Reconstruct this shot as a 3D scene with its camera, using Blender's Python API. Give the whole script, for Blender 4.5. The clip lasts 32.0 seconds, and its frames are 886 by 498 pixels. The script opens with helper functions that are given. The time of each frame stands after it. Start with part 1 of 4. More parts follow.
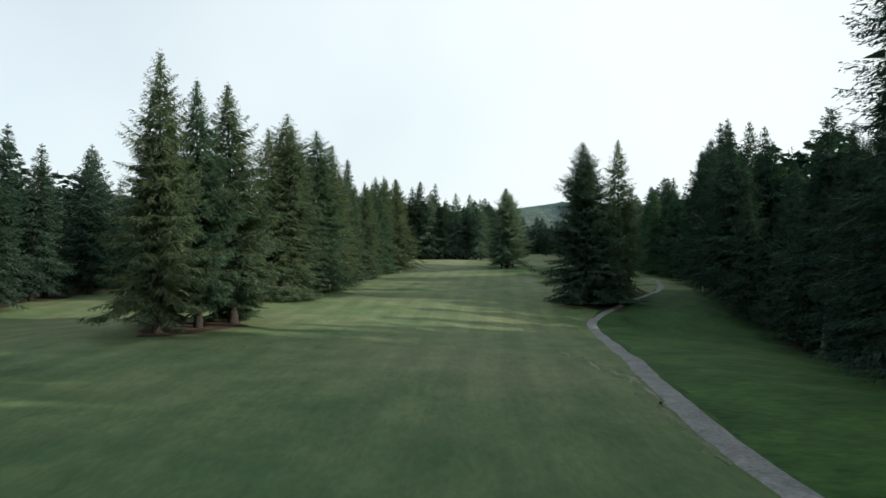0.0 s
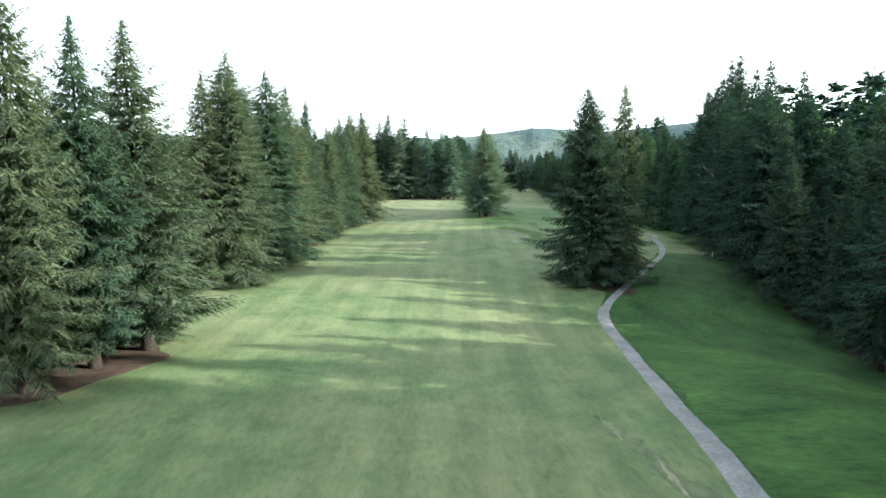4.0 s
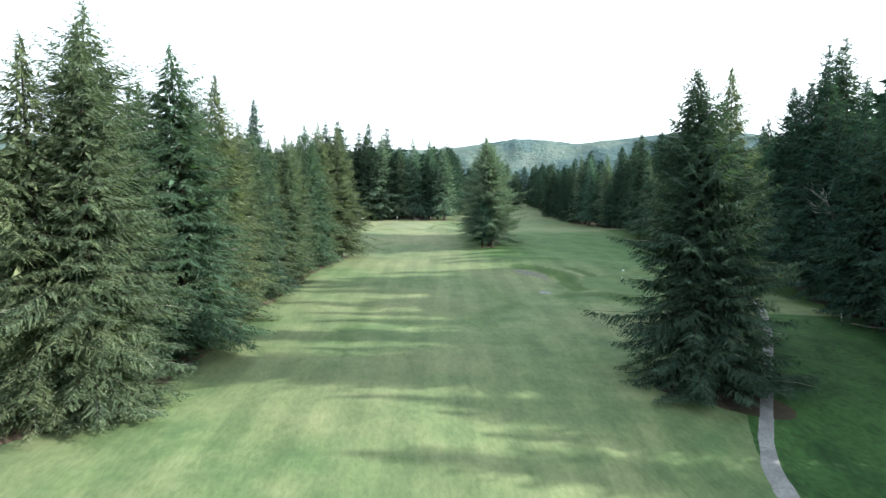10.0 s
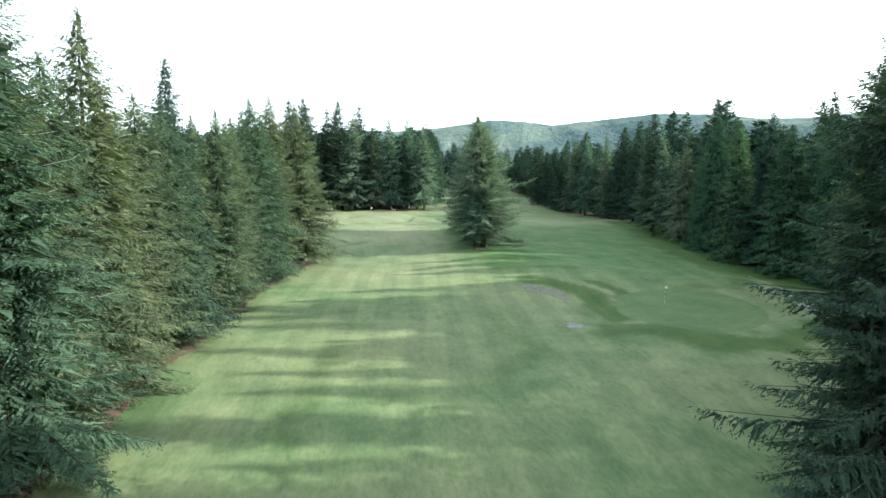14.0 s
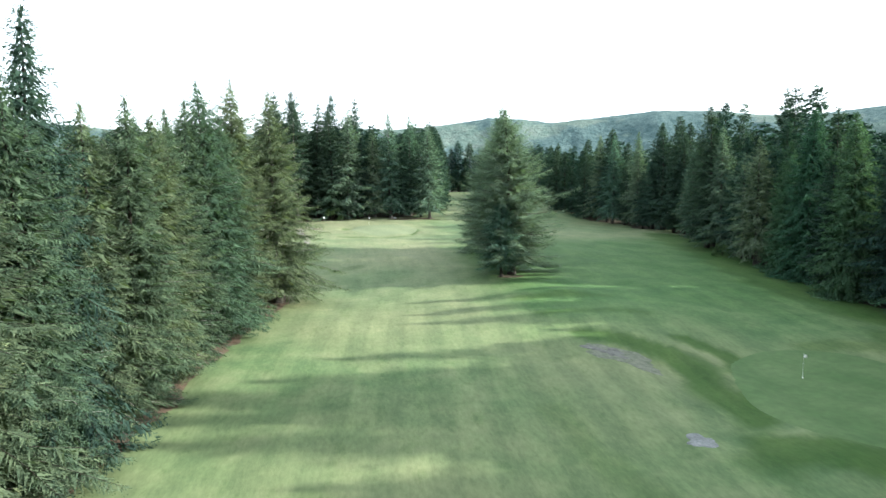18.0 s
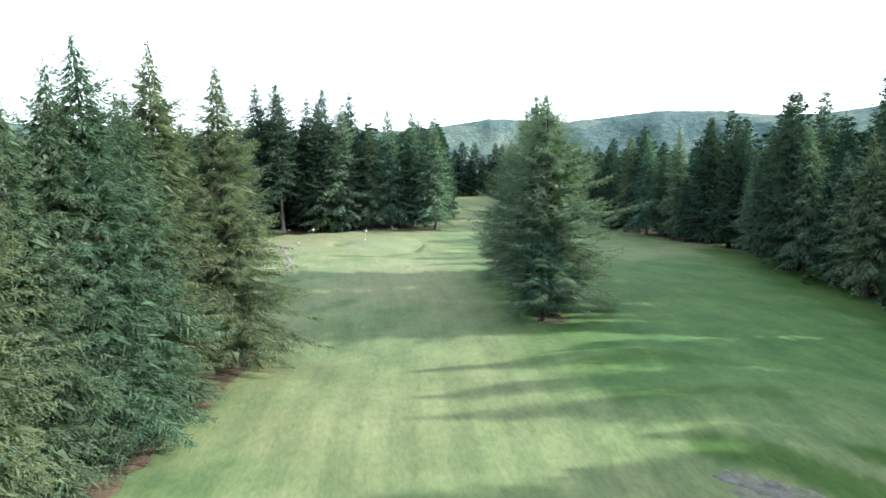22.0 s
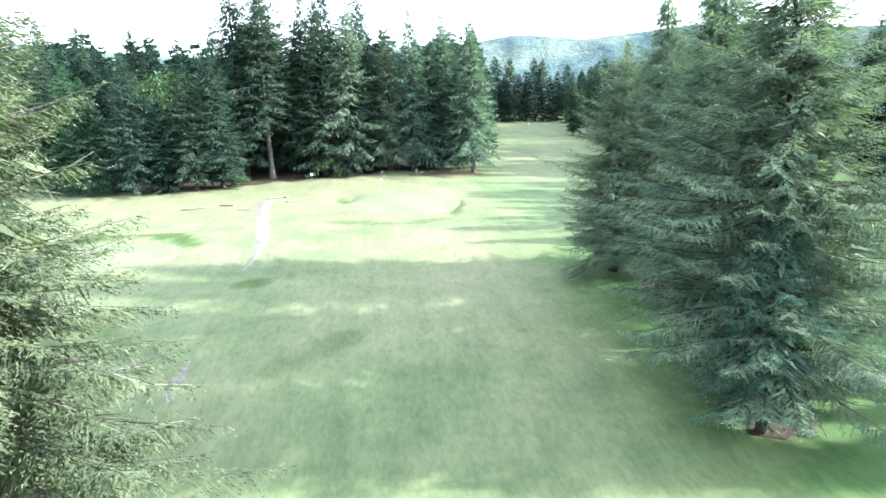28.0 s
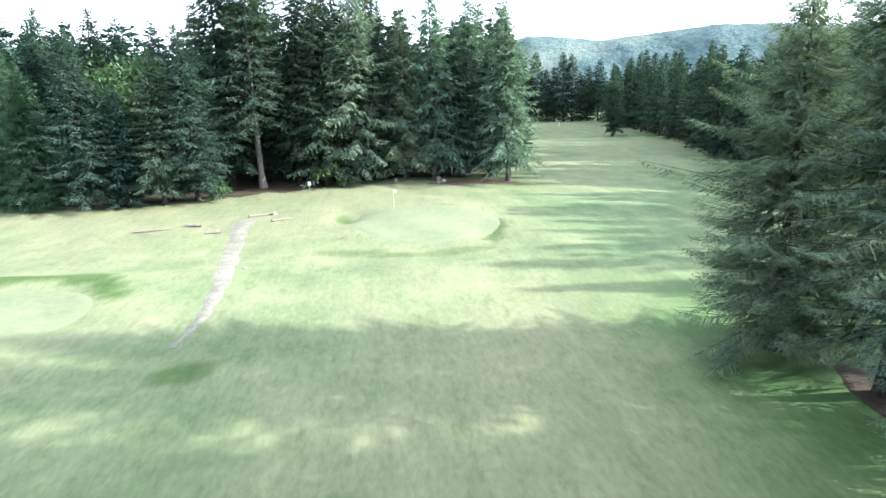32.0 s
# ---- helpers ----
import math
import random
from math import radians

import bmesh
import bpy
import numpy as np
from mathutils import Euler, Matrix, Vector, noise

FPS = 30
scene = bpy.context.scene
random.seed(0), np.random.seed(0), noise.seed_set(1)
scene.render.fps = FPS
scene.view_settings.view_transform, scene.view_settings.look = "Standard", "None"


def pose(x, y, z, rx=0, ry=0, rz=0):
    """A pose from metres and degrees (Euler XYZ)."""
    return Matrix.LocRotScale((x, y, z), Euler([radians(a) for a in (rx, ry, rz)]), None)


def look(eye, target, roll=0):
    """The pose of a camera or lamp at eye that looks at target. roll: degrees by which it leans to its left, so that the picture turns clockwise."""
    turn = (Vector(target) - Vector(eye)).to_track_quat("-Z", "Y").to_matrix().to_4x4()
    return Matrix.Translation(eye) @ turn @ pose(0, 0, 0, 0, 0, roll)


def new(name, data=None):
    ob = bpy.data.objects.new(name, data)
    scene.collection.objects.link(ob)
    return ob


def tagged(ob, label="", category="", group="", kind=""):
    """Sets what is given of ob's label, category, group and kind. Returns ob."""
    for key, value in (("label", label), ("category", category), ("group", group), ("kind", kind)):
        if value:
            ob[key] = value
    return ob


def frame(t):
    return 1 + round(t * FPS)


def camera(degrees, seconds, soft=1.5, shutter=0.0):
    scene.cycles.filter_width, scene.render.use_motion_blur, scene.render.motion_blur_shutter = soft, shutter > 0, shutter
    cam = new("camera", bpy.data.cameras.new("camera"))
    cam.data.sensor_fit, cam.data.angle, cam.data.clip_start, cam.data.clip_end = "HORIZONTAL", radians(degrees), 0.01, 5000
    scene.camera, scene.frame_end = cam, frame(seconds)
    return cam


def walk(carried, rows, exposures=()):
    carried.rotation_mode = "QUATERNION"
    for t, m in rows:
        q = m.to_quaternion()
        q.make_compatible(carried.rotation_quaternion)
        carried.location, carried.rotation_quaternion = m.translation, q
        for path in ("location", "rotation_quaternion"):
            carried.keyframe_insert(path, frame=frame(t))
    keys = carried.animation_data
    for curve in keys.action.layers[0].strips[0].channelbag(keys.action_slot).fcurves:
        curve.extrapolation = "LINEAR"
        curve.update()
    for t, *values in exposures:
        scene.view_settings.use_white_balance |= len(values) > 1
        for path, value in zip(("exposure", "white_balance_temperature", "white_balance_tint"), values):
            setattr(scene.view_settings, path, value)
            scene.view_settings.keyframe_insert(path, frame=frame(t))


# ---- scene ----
cam = camera(70.95, 32.0, soft=1.5, shutter=0.1)
PATH = [
    (0, (-1.01, 0.34, 7.40), (0.01, 100.31, 9.79), 0.29),
    (0.5, (-1.10, 2.40, 8.46), (-0.39, 102.35, 5.42), 0.26),
    (1, (-1.22, 4.46, 9.53), (0.70, 103.88, -1.00), 0.23),
    (1.5, (-1.38, 6.50, 10.63), (3.05, 105.86, 0.26), 0.20),
    (2, (-1.55, 8.55, 11.71), (3.50, 107.91, 1.63), 0.17),
    (2.5, (-1.74, 10.62, 12.66), (2.99, 110.04, 3.02), 0.14),
    (3, (-1.97, 12.76, 13.27), (2.50, 112.20, 3.66), 0.11),
    (3.5, (-2.18, 15.01, 13.62), (3.13, 114.41, 4.02), 0.08),
    (5.5, (-2.80, 25.85, 14.49), (5.36, 125.14, 5.75), -0.04),
    (6, (-2.82, 28.84, 14.81), (6.15, 128.07, 6.19), -0.07),
    (6.5, (-2.82, 31.89, 15.16), (6.73, 131.06, 6.63), -0.09),
    (7, (-2.90, 34.89, 15.51), (6.43, 134.09, 7.08), -0.12),
    (7.5, (-2.99, 37.87, 15.77), (6.21, 137.10, 7.47), -0.15),
    (8, (-3.07, 40.86, 16.02), (6.03, 140.10, 7.82), -0.18),
    (8.5, (-3.13, 43.86, 16.27), (6.05, 143.11, 8.21), -0.21),
    (9, (-3.18, 46.91, 16.53), (6.15, 146.15, 8.58), -0.24),
    (9.5, (-3.22, 50.02, 16.78), (6.05, 149.29, 8.99), -0.27),
    (10, (-3.26, 53.26, 16.99), (5.98, 152.53, 9.25), -0.30),
    (10.5, (-3.28, 56.59, 17.21), (5.91, 155.89, 9.68), -0.33),
    (11, (-3.25, 59.89, 17.40), (6.43, 159.15, 10.02), -0.36),
    (11.5, (-3.16, 63.12, 17.59), (9.25, 162.08, 10.31), -0.39),
    (12, (-3.01, 66.24, 17.81), (10.25, 165.10, 10.63), -0.42),
    (12.5, (-2.87, 69.43, 18.05), (10.10, 168.33, 11.02), -0.45),
    (13, (-2.77, 72.65, 18.34), (10.17, 171.55, 11.20), -0.47),
    (13.5, (-2.71, 75.92, 18.68), (10.57, 174.51, 8.57), -0.50),
    (15.5, (-2.49, 89.08, 19.53), (10.23, 187.66, 8.54), -0.62),
    (16, (-2.41, 92.44, 19.85), (10.19, 191.03, 8.87), -0.65),
    (16.5, (-2.32, 95.81, 20.17), (10.22, 194.41, 9.19), -0.68),
    (17, (-2.25, 99.17, 20.46), (10.31, 197.77, 9.50), -0.71),
    (17.5, (-2.20, 102.53, 20.72), (10.92, 201.06, 9.79), -0.74),
    (18, (-2.16, 105.90, 20.95), (11.39, 204.38, 10.04), -0.77),
    (18.5, (-2.10, 109.26, 21.17), (11.54, 207.72, 10.29), -0.80),
    (19, (-2.01, 112.49, 21.33), (11.65, 210.96, 10.46), -0.83),
    (19.5, (-1.86, 115.51, 21.40), (11.84, 213.97, 10.58), -0.85),
    (20, (-1.71, 118.53, 21.48), (12.03, 217.00, 10.77), -0.88),
    (20.5, (-1.55, 121.67, 21.59), (12.18, 220.15, 10.95), -0.91),
    (21, (-1.37, 124.92, 21.72), (12.36, 223.39, 11.02), -0.94),
    (21.5, (-1.18, 128.24, 21.86), (12.52, 226.72, 11.12), -0.97),
    (22, (-1.01, 131.64, 21.98), (12.69, 230.12, 11.33), -1.00),
    (22.5, (-0.80, 135.01, 22.13), (12.58, 233.54, 11.52), -1.03),
    (23, (-0.58, 138.39, 22.24), (12.36, 236.98, 11.68), -1.06),
    (23.5, (-0.39, 141.82, 22.33), (11.57, 240.55, 11.86), -1.09),
    (24, (-0.22, 145.32, 22.48), (11.76, 244.05, 12.05), -1.12),
    (24.5, (-0.07, 148.81, 22.66), (11.41, 247.59, 12.19), -1.15),
    (25, (0.04, 152.21, 22.84), (11.57, 250.61, 9.28), -1.18),
    (25.5, (0.15, 155.56, 22.99), (11.50, 253.27, 5.00), -1.21),
    (27.5, (0.39, 168.70, 23.16), (10.35, 265.55, 0.34), -1.32),
    (28, (0.42, 172.00, 23.11), (10.54, 268.86, 0.43), -1.35),
    (28.5, (0.44, 175.22, 23.01), (10.67, 272.09, 0.39), -1.38),
    (29, (0.45, 178.32, 22.85), (10.73, 275.22, 0.38), -1.41),
    (29.5, (0.47, 181.29, 22.63), (10.82, 278.19, 0.19), -1.44),
    (30, (0.51, 184.19, 22.37), (10.88, 281.09, -0.04), -1.47),
    (30.5, (0.60, 187.06, 22.10), (10.91, 284.00, -0.22), -1.50),
    (31, (0.68, 189.95, 21.87), (9.96, 287.00, -0.36), -1.53),
    (31.5, (0.72, 192.86, 21.67), (8.62, 290.06, -0.46), -1.56),
    (32, (0.76, 195.79, 21.49), (8.58, 292.99, -0.69), -1.59),
]
EXPOSURES = [(0.0, 0.56, 6400, 6), (1.0, 0.64, 6300, 4), (2.0, 1.52, 6250, 5.5), (3.5, 1.95, 6180, 7.5), (6.0, 2.18, 6180, 7.5), (9.0, 1.89, 6130, 7.5), (12.0, 2.02, 6120, 6), (13.0, 1.97, 6120, 6), (16.0, 2.18, 6120, 6),
             (19.0, 2.02, 6120, 6), (24.0, 2.05, 6080, 6.3), (25.5, 2.2, 6050, 7), (28.0, 2.95, 5800, 13.5), (32.0, 2.66, 5850, 14.5)]
walk(cam, [(t, look(eye, aim, roll)) for t, eye, aim, roll in PATH], EXPOSURES)

# ---- daylight: a low sun beyond the trees on the east side, thin bright sky ----
SUN_ELEVATION, SUN_AZIMUTH = radians(22.3), radians(97.0)      # azimuth clockwise from +y
to_sun = Vector((math.sin(SUN_AZIMUTH) * math.cos(SUN_ELEVATION), math.cos(SUN_AZIMUTH) * math.cos(SUN_ELEVATION), math.sin(SUN_ELEVATION)))
world = bpy.data.worlds.new("sky")
scene.world = world
world.use_nodes = True
sky = world.node_tree.nodes.new("ShaderNodeTexSky")
sky.sky_type, sky.sun_disc = "NISHITA", False
sky.sun_elevation, sky.sun_rotation = SUN_ELEVATION, SUN_AZIMUTH
sky.air_density, sky.dust_density, sky.ozone_density = 1.0, 2.2, 1.0
back = world.node_tree.nodes["Background"]
back.inputs["Strength"].default_value = 0.108
tree_w = world.node_tree
veil, cloud, spread_w = tree_w.nodes.new("ShaderNodeMix"), tree_w.nodes.new("ShaderNodeTexNoise"), tree_w.nodes.new("ShaderNodeMapRange")
veil.data_type = "RGBA"
cloud.inputs["Scale"].default_value, cloud.inputs["Detail"].default_value = 1.4, 4.0
for k, v in (("From Min", 0.3), ("From Max", 0.65), ("To Min", -0.12), ("To Max", 0.12)):
    spread_w.inputs[k].default_value = v
tree_w.links.new(cloud.outputs["Fac"], spread_w.inputs["Value"])
# the veil thickens towards the sun
aim_w, side_w, sunward, sum_w = (tree_w.nodes.new("ShaderNode" + k) for k in ("TexCoord", "VectorMath", "MapRange", "Math"))
side_w.operation, sum_w.use_clamp = "DOT_PRODUCT", True
side_w.inputs[1].default_value = (math.sin(SUN_AZIMUTH), math.cos(SUN_AZIMUTH), 0)
for k, v in (("From Min", -0.5), ("From Max", 0.25), ("To Min", 0.66), ("To Max", 0.92)):
    sunward.inputs[k].default_value = v
tree_w.links.new(aim_w.outputs["Generated"], side_w.inputs[0])
tree_w.links.new(side_w.outputs["Value"], sunward.inputs["Value"])
tree_w.links.new(sunward.outputs[0], sum_w.inputs[0])
tree_w.links.new(spread_w.outputs[0], sum_w.inputs[1])
tree_w.links.new(sum_w.outputs[0], veil.inputs[0])
tree_w.links.new(sky.outputs[0], veil.inputs[6])
veil.inputs[7].default_value = (6.2, 6.6, 6.75, 1)          # thin bright cloud
tree_w.links.new(veil.outputs[2], back.inputs["Color"])
sun = new("sun", bpy.data.lights.new("sun", "SUN"))
sun.data.energy, sun.data.angle, sun.data.color = 4.3, radians(0.6), (1.0, 0.93, 0.8)
sun.matrix_world = look(to_sun * 200, (0, 0, 0))


# ---- materials ----
class Nodes:
    """A node material under construction."""

    def __init__(self, name, rough=0.9, spec=0.2):
        self.mat = bpy.data.materials.new(name)
        self.mat.use_nodes = True
        self.tree = self.mat.node_tree
        self.shader = self.tree.nodes["Principled BSDF"]
        self.shader.inputs["Roughness"].default_value = rough
        self.shader.inputs["Specular IOR Level"].default_value = spec

    def add(self, kind, **values):
        n = self.tree.nodes.new("ShaderNode" + kind)
        for k, v in values.items():
            n.inputs[k].default_value = v
        return n

    def link(self, a, b):
        self.tree.links.new(a, b)

    def coords(self, scale=(1, 1, 1), turn=0.0):
        geo, mp = self.add("NewGeometry"), self.add("Mapping")
        mp.inputs["Scale"].default_value = scale
        mp.inputs["Rotation"].default_value = (0, 0, turn)
        self.link(geo.outputs["Position"], mp.inputs["Vector"])
        return mp.outputs[0]

    def noise(self, vector, scale, detail=3.0, rough=0.55):
        n = self.add("TexNoise", Scale=scale, Detail=detail, Roughness=rough)
        self.link(vector, n.inputs["Vector"])
        return n.outputs["Fac"]

    def ramp(self, fac, stops):
        r = self.add("ValToRGB")
        while len(r.color_ramp.elements) < len(stops):
            r.color_ramp.elements.new(0.5)
        for e, (p, c) in zip(r.color_ramp.elements, stops):
            e.position, e.color = p, (*c, 1)
        self.link(fac, r.inputs[0])
        return r.outputs[0]

    def mix(self, fac, a, b, blend="MIX"):
        m = self.tree.nodes.new("ShaderNodeMix")
        m.data_type, m.blend_type = "RGBA", blend
        for v, slot in ((fac, 0), (a, 6), (b, 7)):
            if isinstance(v, (int, float)):
                m.inputs[slot].default_value = v
            elif isinstance(v, tuple):
                m.inputs[slot].default_value = (*v, 1)
            else:
                self.link(v, m.inputs[slot])
        return m.outputs[2]

    def bump(self, height, strength, distance):
        b = self.add("Bump", Strength=strength, Distance=distance)
        self.link(height, b.inputs["Height"])
        self.link(b.outputs[0], self.shader.inputs["Normal"])

    def done(self, colour):
        if isinstance(colour, tuple):
            self.shader.inputs["Base Color"].default_value = (*colour, 1)
        else:
            self.link(colour, self.shader.inputs["Base Color"])
        return self.mat


def grass_material():
    n = Nodes("mown_grass", 0.85, 0.15)
    p = n.coords()
    big = n.noise(p, 0.035, 4)
    mid = n.noise(p, 0.22, 4, 0.6)
    fine = n.noise(n.coords((1.0, 0.35, 1.0)), 3.2, 3, 0.7)
    base = n.ramp(mid, [(0.32, (0.042, 0.083, 0.034)), (0.5, (0.067, 0.108, 0.046)), (0.68, (0.106, 0.137, 0.067))])
    dry = n.ramp(big, [(0.36, (0, 0, 0)), (0.62, (1, 1, 1))])
    c = n.mix(dry, base, n.mix(0.55, base, (0.148, 0.150, 0.084)))
    # longer, lusher grass between the clump and the eastern trees; paler, yellower turf on the far rise
    wander, place = n.noise(p, 0.16, 3), n.add("SeparateXYZ")
    n.link(p, place.inputs[0])

    def span(value, a, b, c, d):
        m = n.add("MapRange")
        for k, v in zip(("From Min", "From Max", "To Min", "To Max"), (a, b, c, d)):
            m.inputs[k].default_value = v
        n.link(value, m.inputs["Value"])
        return m.outputs[0]

    shift = n.tree.nodes.new("ShaderNodeMath")
    shift.operation = "MULTIPLY_ADD"
    n.link(wander, shift.inputs[0])
    shift.inputs[1].default_value = 16.0
    n.link(place.outputs[0], shift.inputs[2])
    lush = n.mix(1.0, span(shift.outputs[0], 20, 29, 0, 1), n.mix(1.0, span(place.outputs[1], 158, 182, 0, 1), span(place.outputs[1], 236, 248, 1, 0), "MULTIPLY"), "MULTIPLY")
    c = n.mix(lush, c, n.ramp(mid, [(0.3, (0.028, 0.072, 0.020)), (0.7, (0.058, 0.106, 0.036))]))
    # turf before y 44 darkened in colour, deepening the forest's shade there
    c = n.mix(span(place.outputs[1], 26, 44, 0.75, 0), c, n.ramp(mid, [(0.3, (0.028, 0.068, 0.024)), (0.7, (0.062, 0.100, 0.042))]))
    # far rise: dry turf, plus its sunlit tone put into the colour
    far = n.mix(1.0, span(place.outputs[1], 186, 236, 0, 0.9), span(shift.outputs[0], 17, 28, 1, 0.15), "MULTIPLY")
    c = n.mix(far, c, n.mix(n.ramp(wander, [(0.35, (0.25, 0.25, 0.25)), (0.65, (0.62, 0.62, 0.62))]), c, (0.158, 0.158, 0.100)))
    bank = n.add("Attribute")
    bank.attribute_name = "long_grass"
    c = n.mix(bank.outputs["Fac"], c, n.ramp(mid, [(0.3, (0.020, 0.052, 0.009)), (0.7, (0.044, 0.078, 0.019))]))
    # mowing lanes along the fairway
    wave = n.tree.nodes.new("ShaderNodeTexWave")
    wave.wave_type, wave.bands_direction = "BANDS", "X"
    for k, v in (("Scale", 0.078), ("Distortion", 1.3), ("Detail", 3.0), ("Detail Scale", 0.5)):
        wave.inputs[k].default_value = v
    n.link(n.coords((1, 1, 1), radians(6)), wave.inputs["Vector"])
    lane = n.ramp(wave.outputs["Fac"], [(0.35, (0.90, 0.925, 0.91)), (0.65, (1.07, 1.06, 1.05))])
    # the lanes fade out where the mower has not gone lately
    worn = n.ramp(n.noise(p, 0.018, 3), [(0.36, (0.2, 0.2, 0.2)), (0.56, (1, 1, 1))])
    split, reach = n.add("SeparateXYZ"), n.add("MapRange")
    n.link(p, split.inputs[0])
    for k, v in (("From Min", 185.0), ("From Max", 225.0), ("To Min", 1.0), ("To Max", 0.0)):
        reach.inputs[k].default_value = v
    n.link(split.outputs[1], reach.inputs["Value"])
    c = n.mix(n.mix(1.0, worn, reach.outputs[0], "MULTIPLY"), c, n.mix(1.0, c, lane, "MULTIPLY"))
    c = n.mix(0.36, c, n.mix(1.0, c, n.ramp(fine, [(0.3, (0.55, 0.6, 0.55)), (0.7, (1.45, 1.4, 1.4))]), "MULTIPLY"))
    spots = n.ramp(n.noise(n.coords((1.0, 0.45, 1.0)), 0.6, 5, 0.75), [(0.54, (1, 1, 1)), (0.70, (0.56, 0.70, 0.54))])
    c = n.mix(0.6, c, n.mix(1.0, c, spots, "MULTIPLY"))
    streak = n.ramp(n.noise(n.coords((1.0, 0.06, 1.0), radians(5)), 0.9, 3, 0.6), [(0.35, (0.92, 0.93, 0.92)), (0.65, (1.07, 1.06, 1.06))])
    c = n.mix(0.8, c, n.mix(1.0, c, streak, "MULTIPLY"))
    n.bump(fine, 0.25, 0.06)
    return n.done(c)


def simple(name, lo, hi, scale, rough=0.9, spec=0.2, bump=0.3, depth=0.05, stretch=(1, 1, 1), grain=0.6):
    """Two tones at two scales of noise, with fine relief."""
    n = Nodes(name, rough, spec)
    p = n.coords(stretch)
    a, b = n.noise(p, scale, 4, 0.65), n.noise(p, scale * 9, 3, 0.6)
    c = n.ramp(a, [(0.3, lo), (0.7, hi)])
    c = n.mix(grain, c, n.mix(1.0, c, n.ramp(b, [(0.3, (0.6, 0.6, 0.6)), (0.7, (1.4, 1.4, 1.4))]), "MULTIPLY"))
    n.bump(b, bump, depth)
    return n.done(c)


def foliage_material(name, dark, light, tip):
    """Needles: every tree and every spray a little different, some light passing through."""
    n = Nodes(name, 0.85, 0.06)
    info, geo = n.add("ObjectInfo"), n.add("NewGeometry")
    spray = n.ramp(geo.outputs["Random Per Island"], [(0.0, tuple(0.35 * a + 0.65 * b for a, b in zip(dark, light))), (0.75, light), (1.0, tuple(0.72 * a + 0.28 * b for a, b in zip(light, tip)))])
    tree = n.ramp(info.outputs["Random"], [(0.0, (0.70, 0.87, 0.92)), (0.5, (1.0, 1.0, 1.0)), (1.0, (1.18, 1.08, 0.97))])
    clump = n.ramp(n.noise(n.coords((1, 1, 1.5)), 0.8, 3), [(0.32, (0.50, 0.55, 0.57)), (0.68, (1.45, 1.38, 1.28))])
    c = n.mix(1.0, n.mix(1.0, spray, tree, "MULTIPLY"), clump, "MULTIPLY")
    n.done(c)
    thin = n.add("BsdfTranslucent")
    n.link(n.mix(1.0, c, (1.2, 1.35, 0.7), "MULTIPLY"), thin.inputs["Color"])
    both = n.add("MixShader", Fac=0.32)
    n.link(n.shader.outputs[0], both.inputs[1])
    n.link(thin.outputs[0], both.inputs[2])
    n.link(both.outputs[0], n.tree.nodes["Material Output"].inputs["Surface"])
    return n.mat


GRASS = grass_material()
# rough turf is greener; its colour is also darkened for the forest's shade
ROUGH_GRASS = simple("rough_grass", (0.007, 0.029, 0.006), (0.031, 0.076, 0.019), 0.30, bump=0.8, depth=0.15, stretch=(1, 0.6, 1), grain=0.85)
MIXED_GRASS = simple("mixed_rough_grass", (0.008, 0.036, 0.005), (0.042, 0.094, 0.021), 0.24, bump=0.7, depth=0.12, stretch=(0.55, 1, 1), grain=0.8)
GREEN = simple("green_turf", (0.042, 0.082, 0.027), (0.074, 0.112, 0.046), 0.13, bump=0.15, depth=0.02, grain=0.3)
# same turf for greens 2 and 3, with sunlight put into the colour
SUNLIT_GREEN = simple("sunlit_green_turf", (0.098, 0.122, 0.068), (0.124, 0.144, 0.082), 0.2, bump=0.1, depth=0.02, grain=0.25)
GRAVEL = simple("gravel", (0.105, 0.110, 0.112), (0.190, 0.194, 0.194), 0.6, bump=0.5, depth=0.03)
PALE = simple("bleached_ground", (0.095, 0.098, 0.075), (0.170, 0.162, 0.135), 0.8)
SOIL = simple("bare_soil", (0.050, 0.052, 0.048), (0.135, 0.132, 0.122), 1.4, bump=0.6, depth=0.06)
WORN = simple("worn_grass", (0.048, 0.080, 0.036), (0.105, 0.122, 0.070), 1.1, stretch=(1.6, 0.5, 1))
THIN = simple("thin_grass", (0.055, 0.074, 0.044), (0.14, 0.136, 0.112), 1.6)
STRAW = simple("straw_grass", (0.095, 0.115, 0.064), (0.190, 0.178, 0.118), 1.2)
MULCH = simple("needle_litter", (0.048, 0.036, 0.026), (0.118, 0.084, 0.060), 0.7, bump=0.7, depth=0.08)
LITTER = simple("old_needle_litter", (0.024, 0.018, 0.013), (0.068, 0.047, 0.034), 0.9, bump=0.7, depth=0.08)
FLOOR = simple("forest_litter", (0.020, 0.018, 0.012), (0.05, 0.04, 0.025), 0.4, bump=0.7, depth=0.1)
BARK = simple("bark", (0.018, 0.015, 0.012), (0.048, 0.041, 0.034), 2.5, bump=0.8, depth=0.06, stretch=(3, 3, 0.5))
LICHEN = simple("lichened_twig", (0.18, 0.18, 0.16), (0.38, 0.38, 0.35), 3.0, bump=0.3)
GREY_BARK = simple("grey_bark", (0.038, 0.034, 0.030), (0.10, 0.092, 0.082), 2.5, bump=0.7, depth=0.05, stretch=(3, 3, 0.5))
PALE_BARK = simple("pale_bark", (0.066, 0.060, 0.054), (0.165, 0.156, 0.142), 2.0, bump=0.6, depth=0.05, stretch=(3, 3, 0.5))
SPRUCE = foliage_material("spruce_needles", (0.015, 0.035, 0.031), (0.038, 0.069, 0.057), (0.074, 0.108, 0.088))
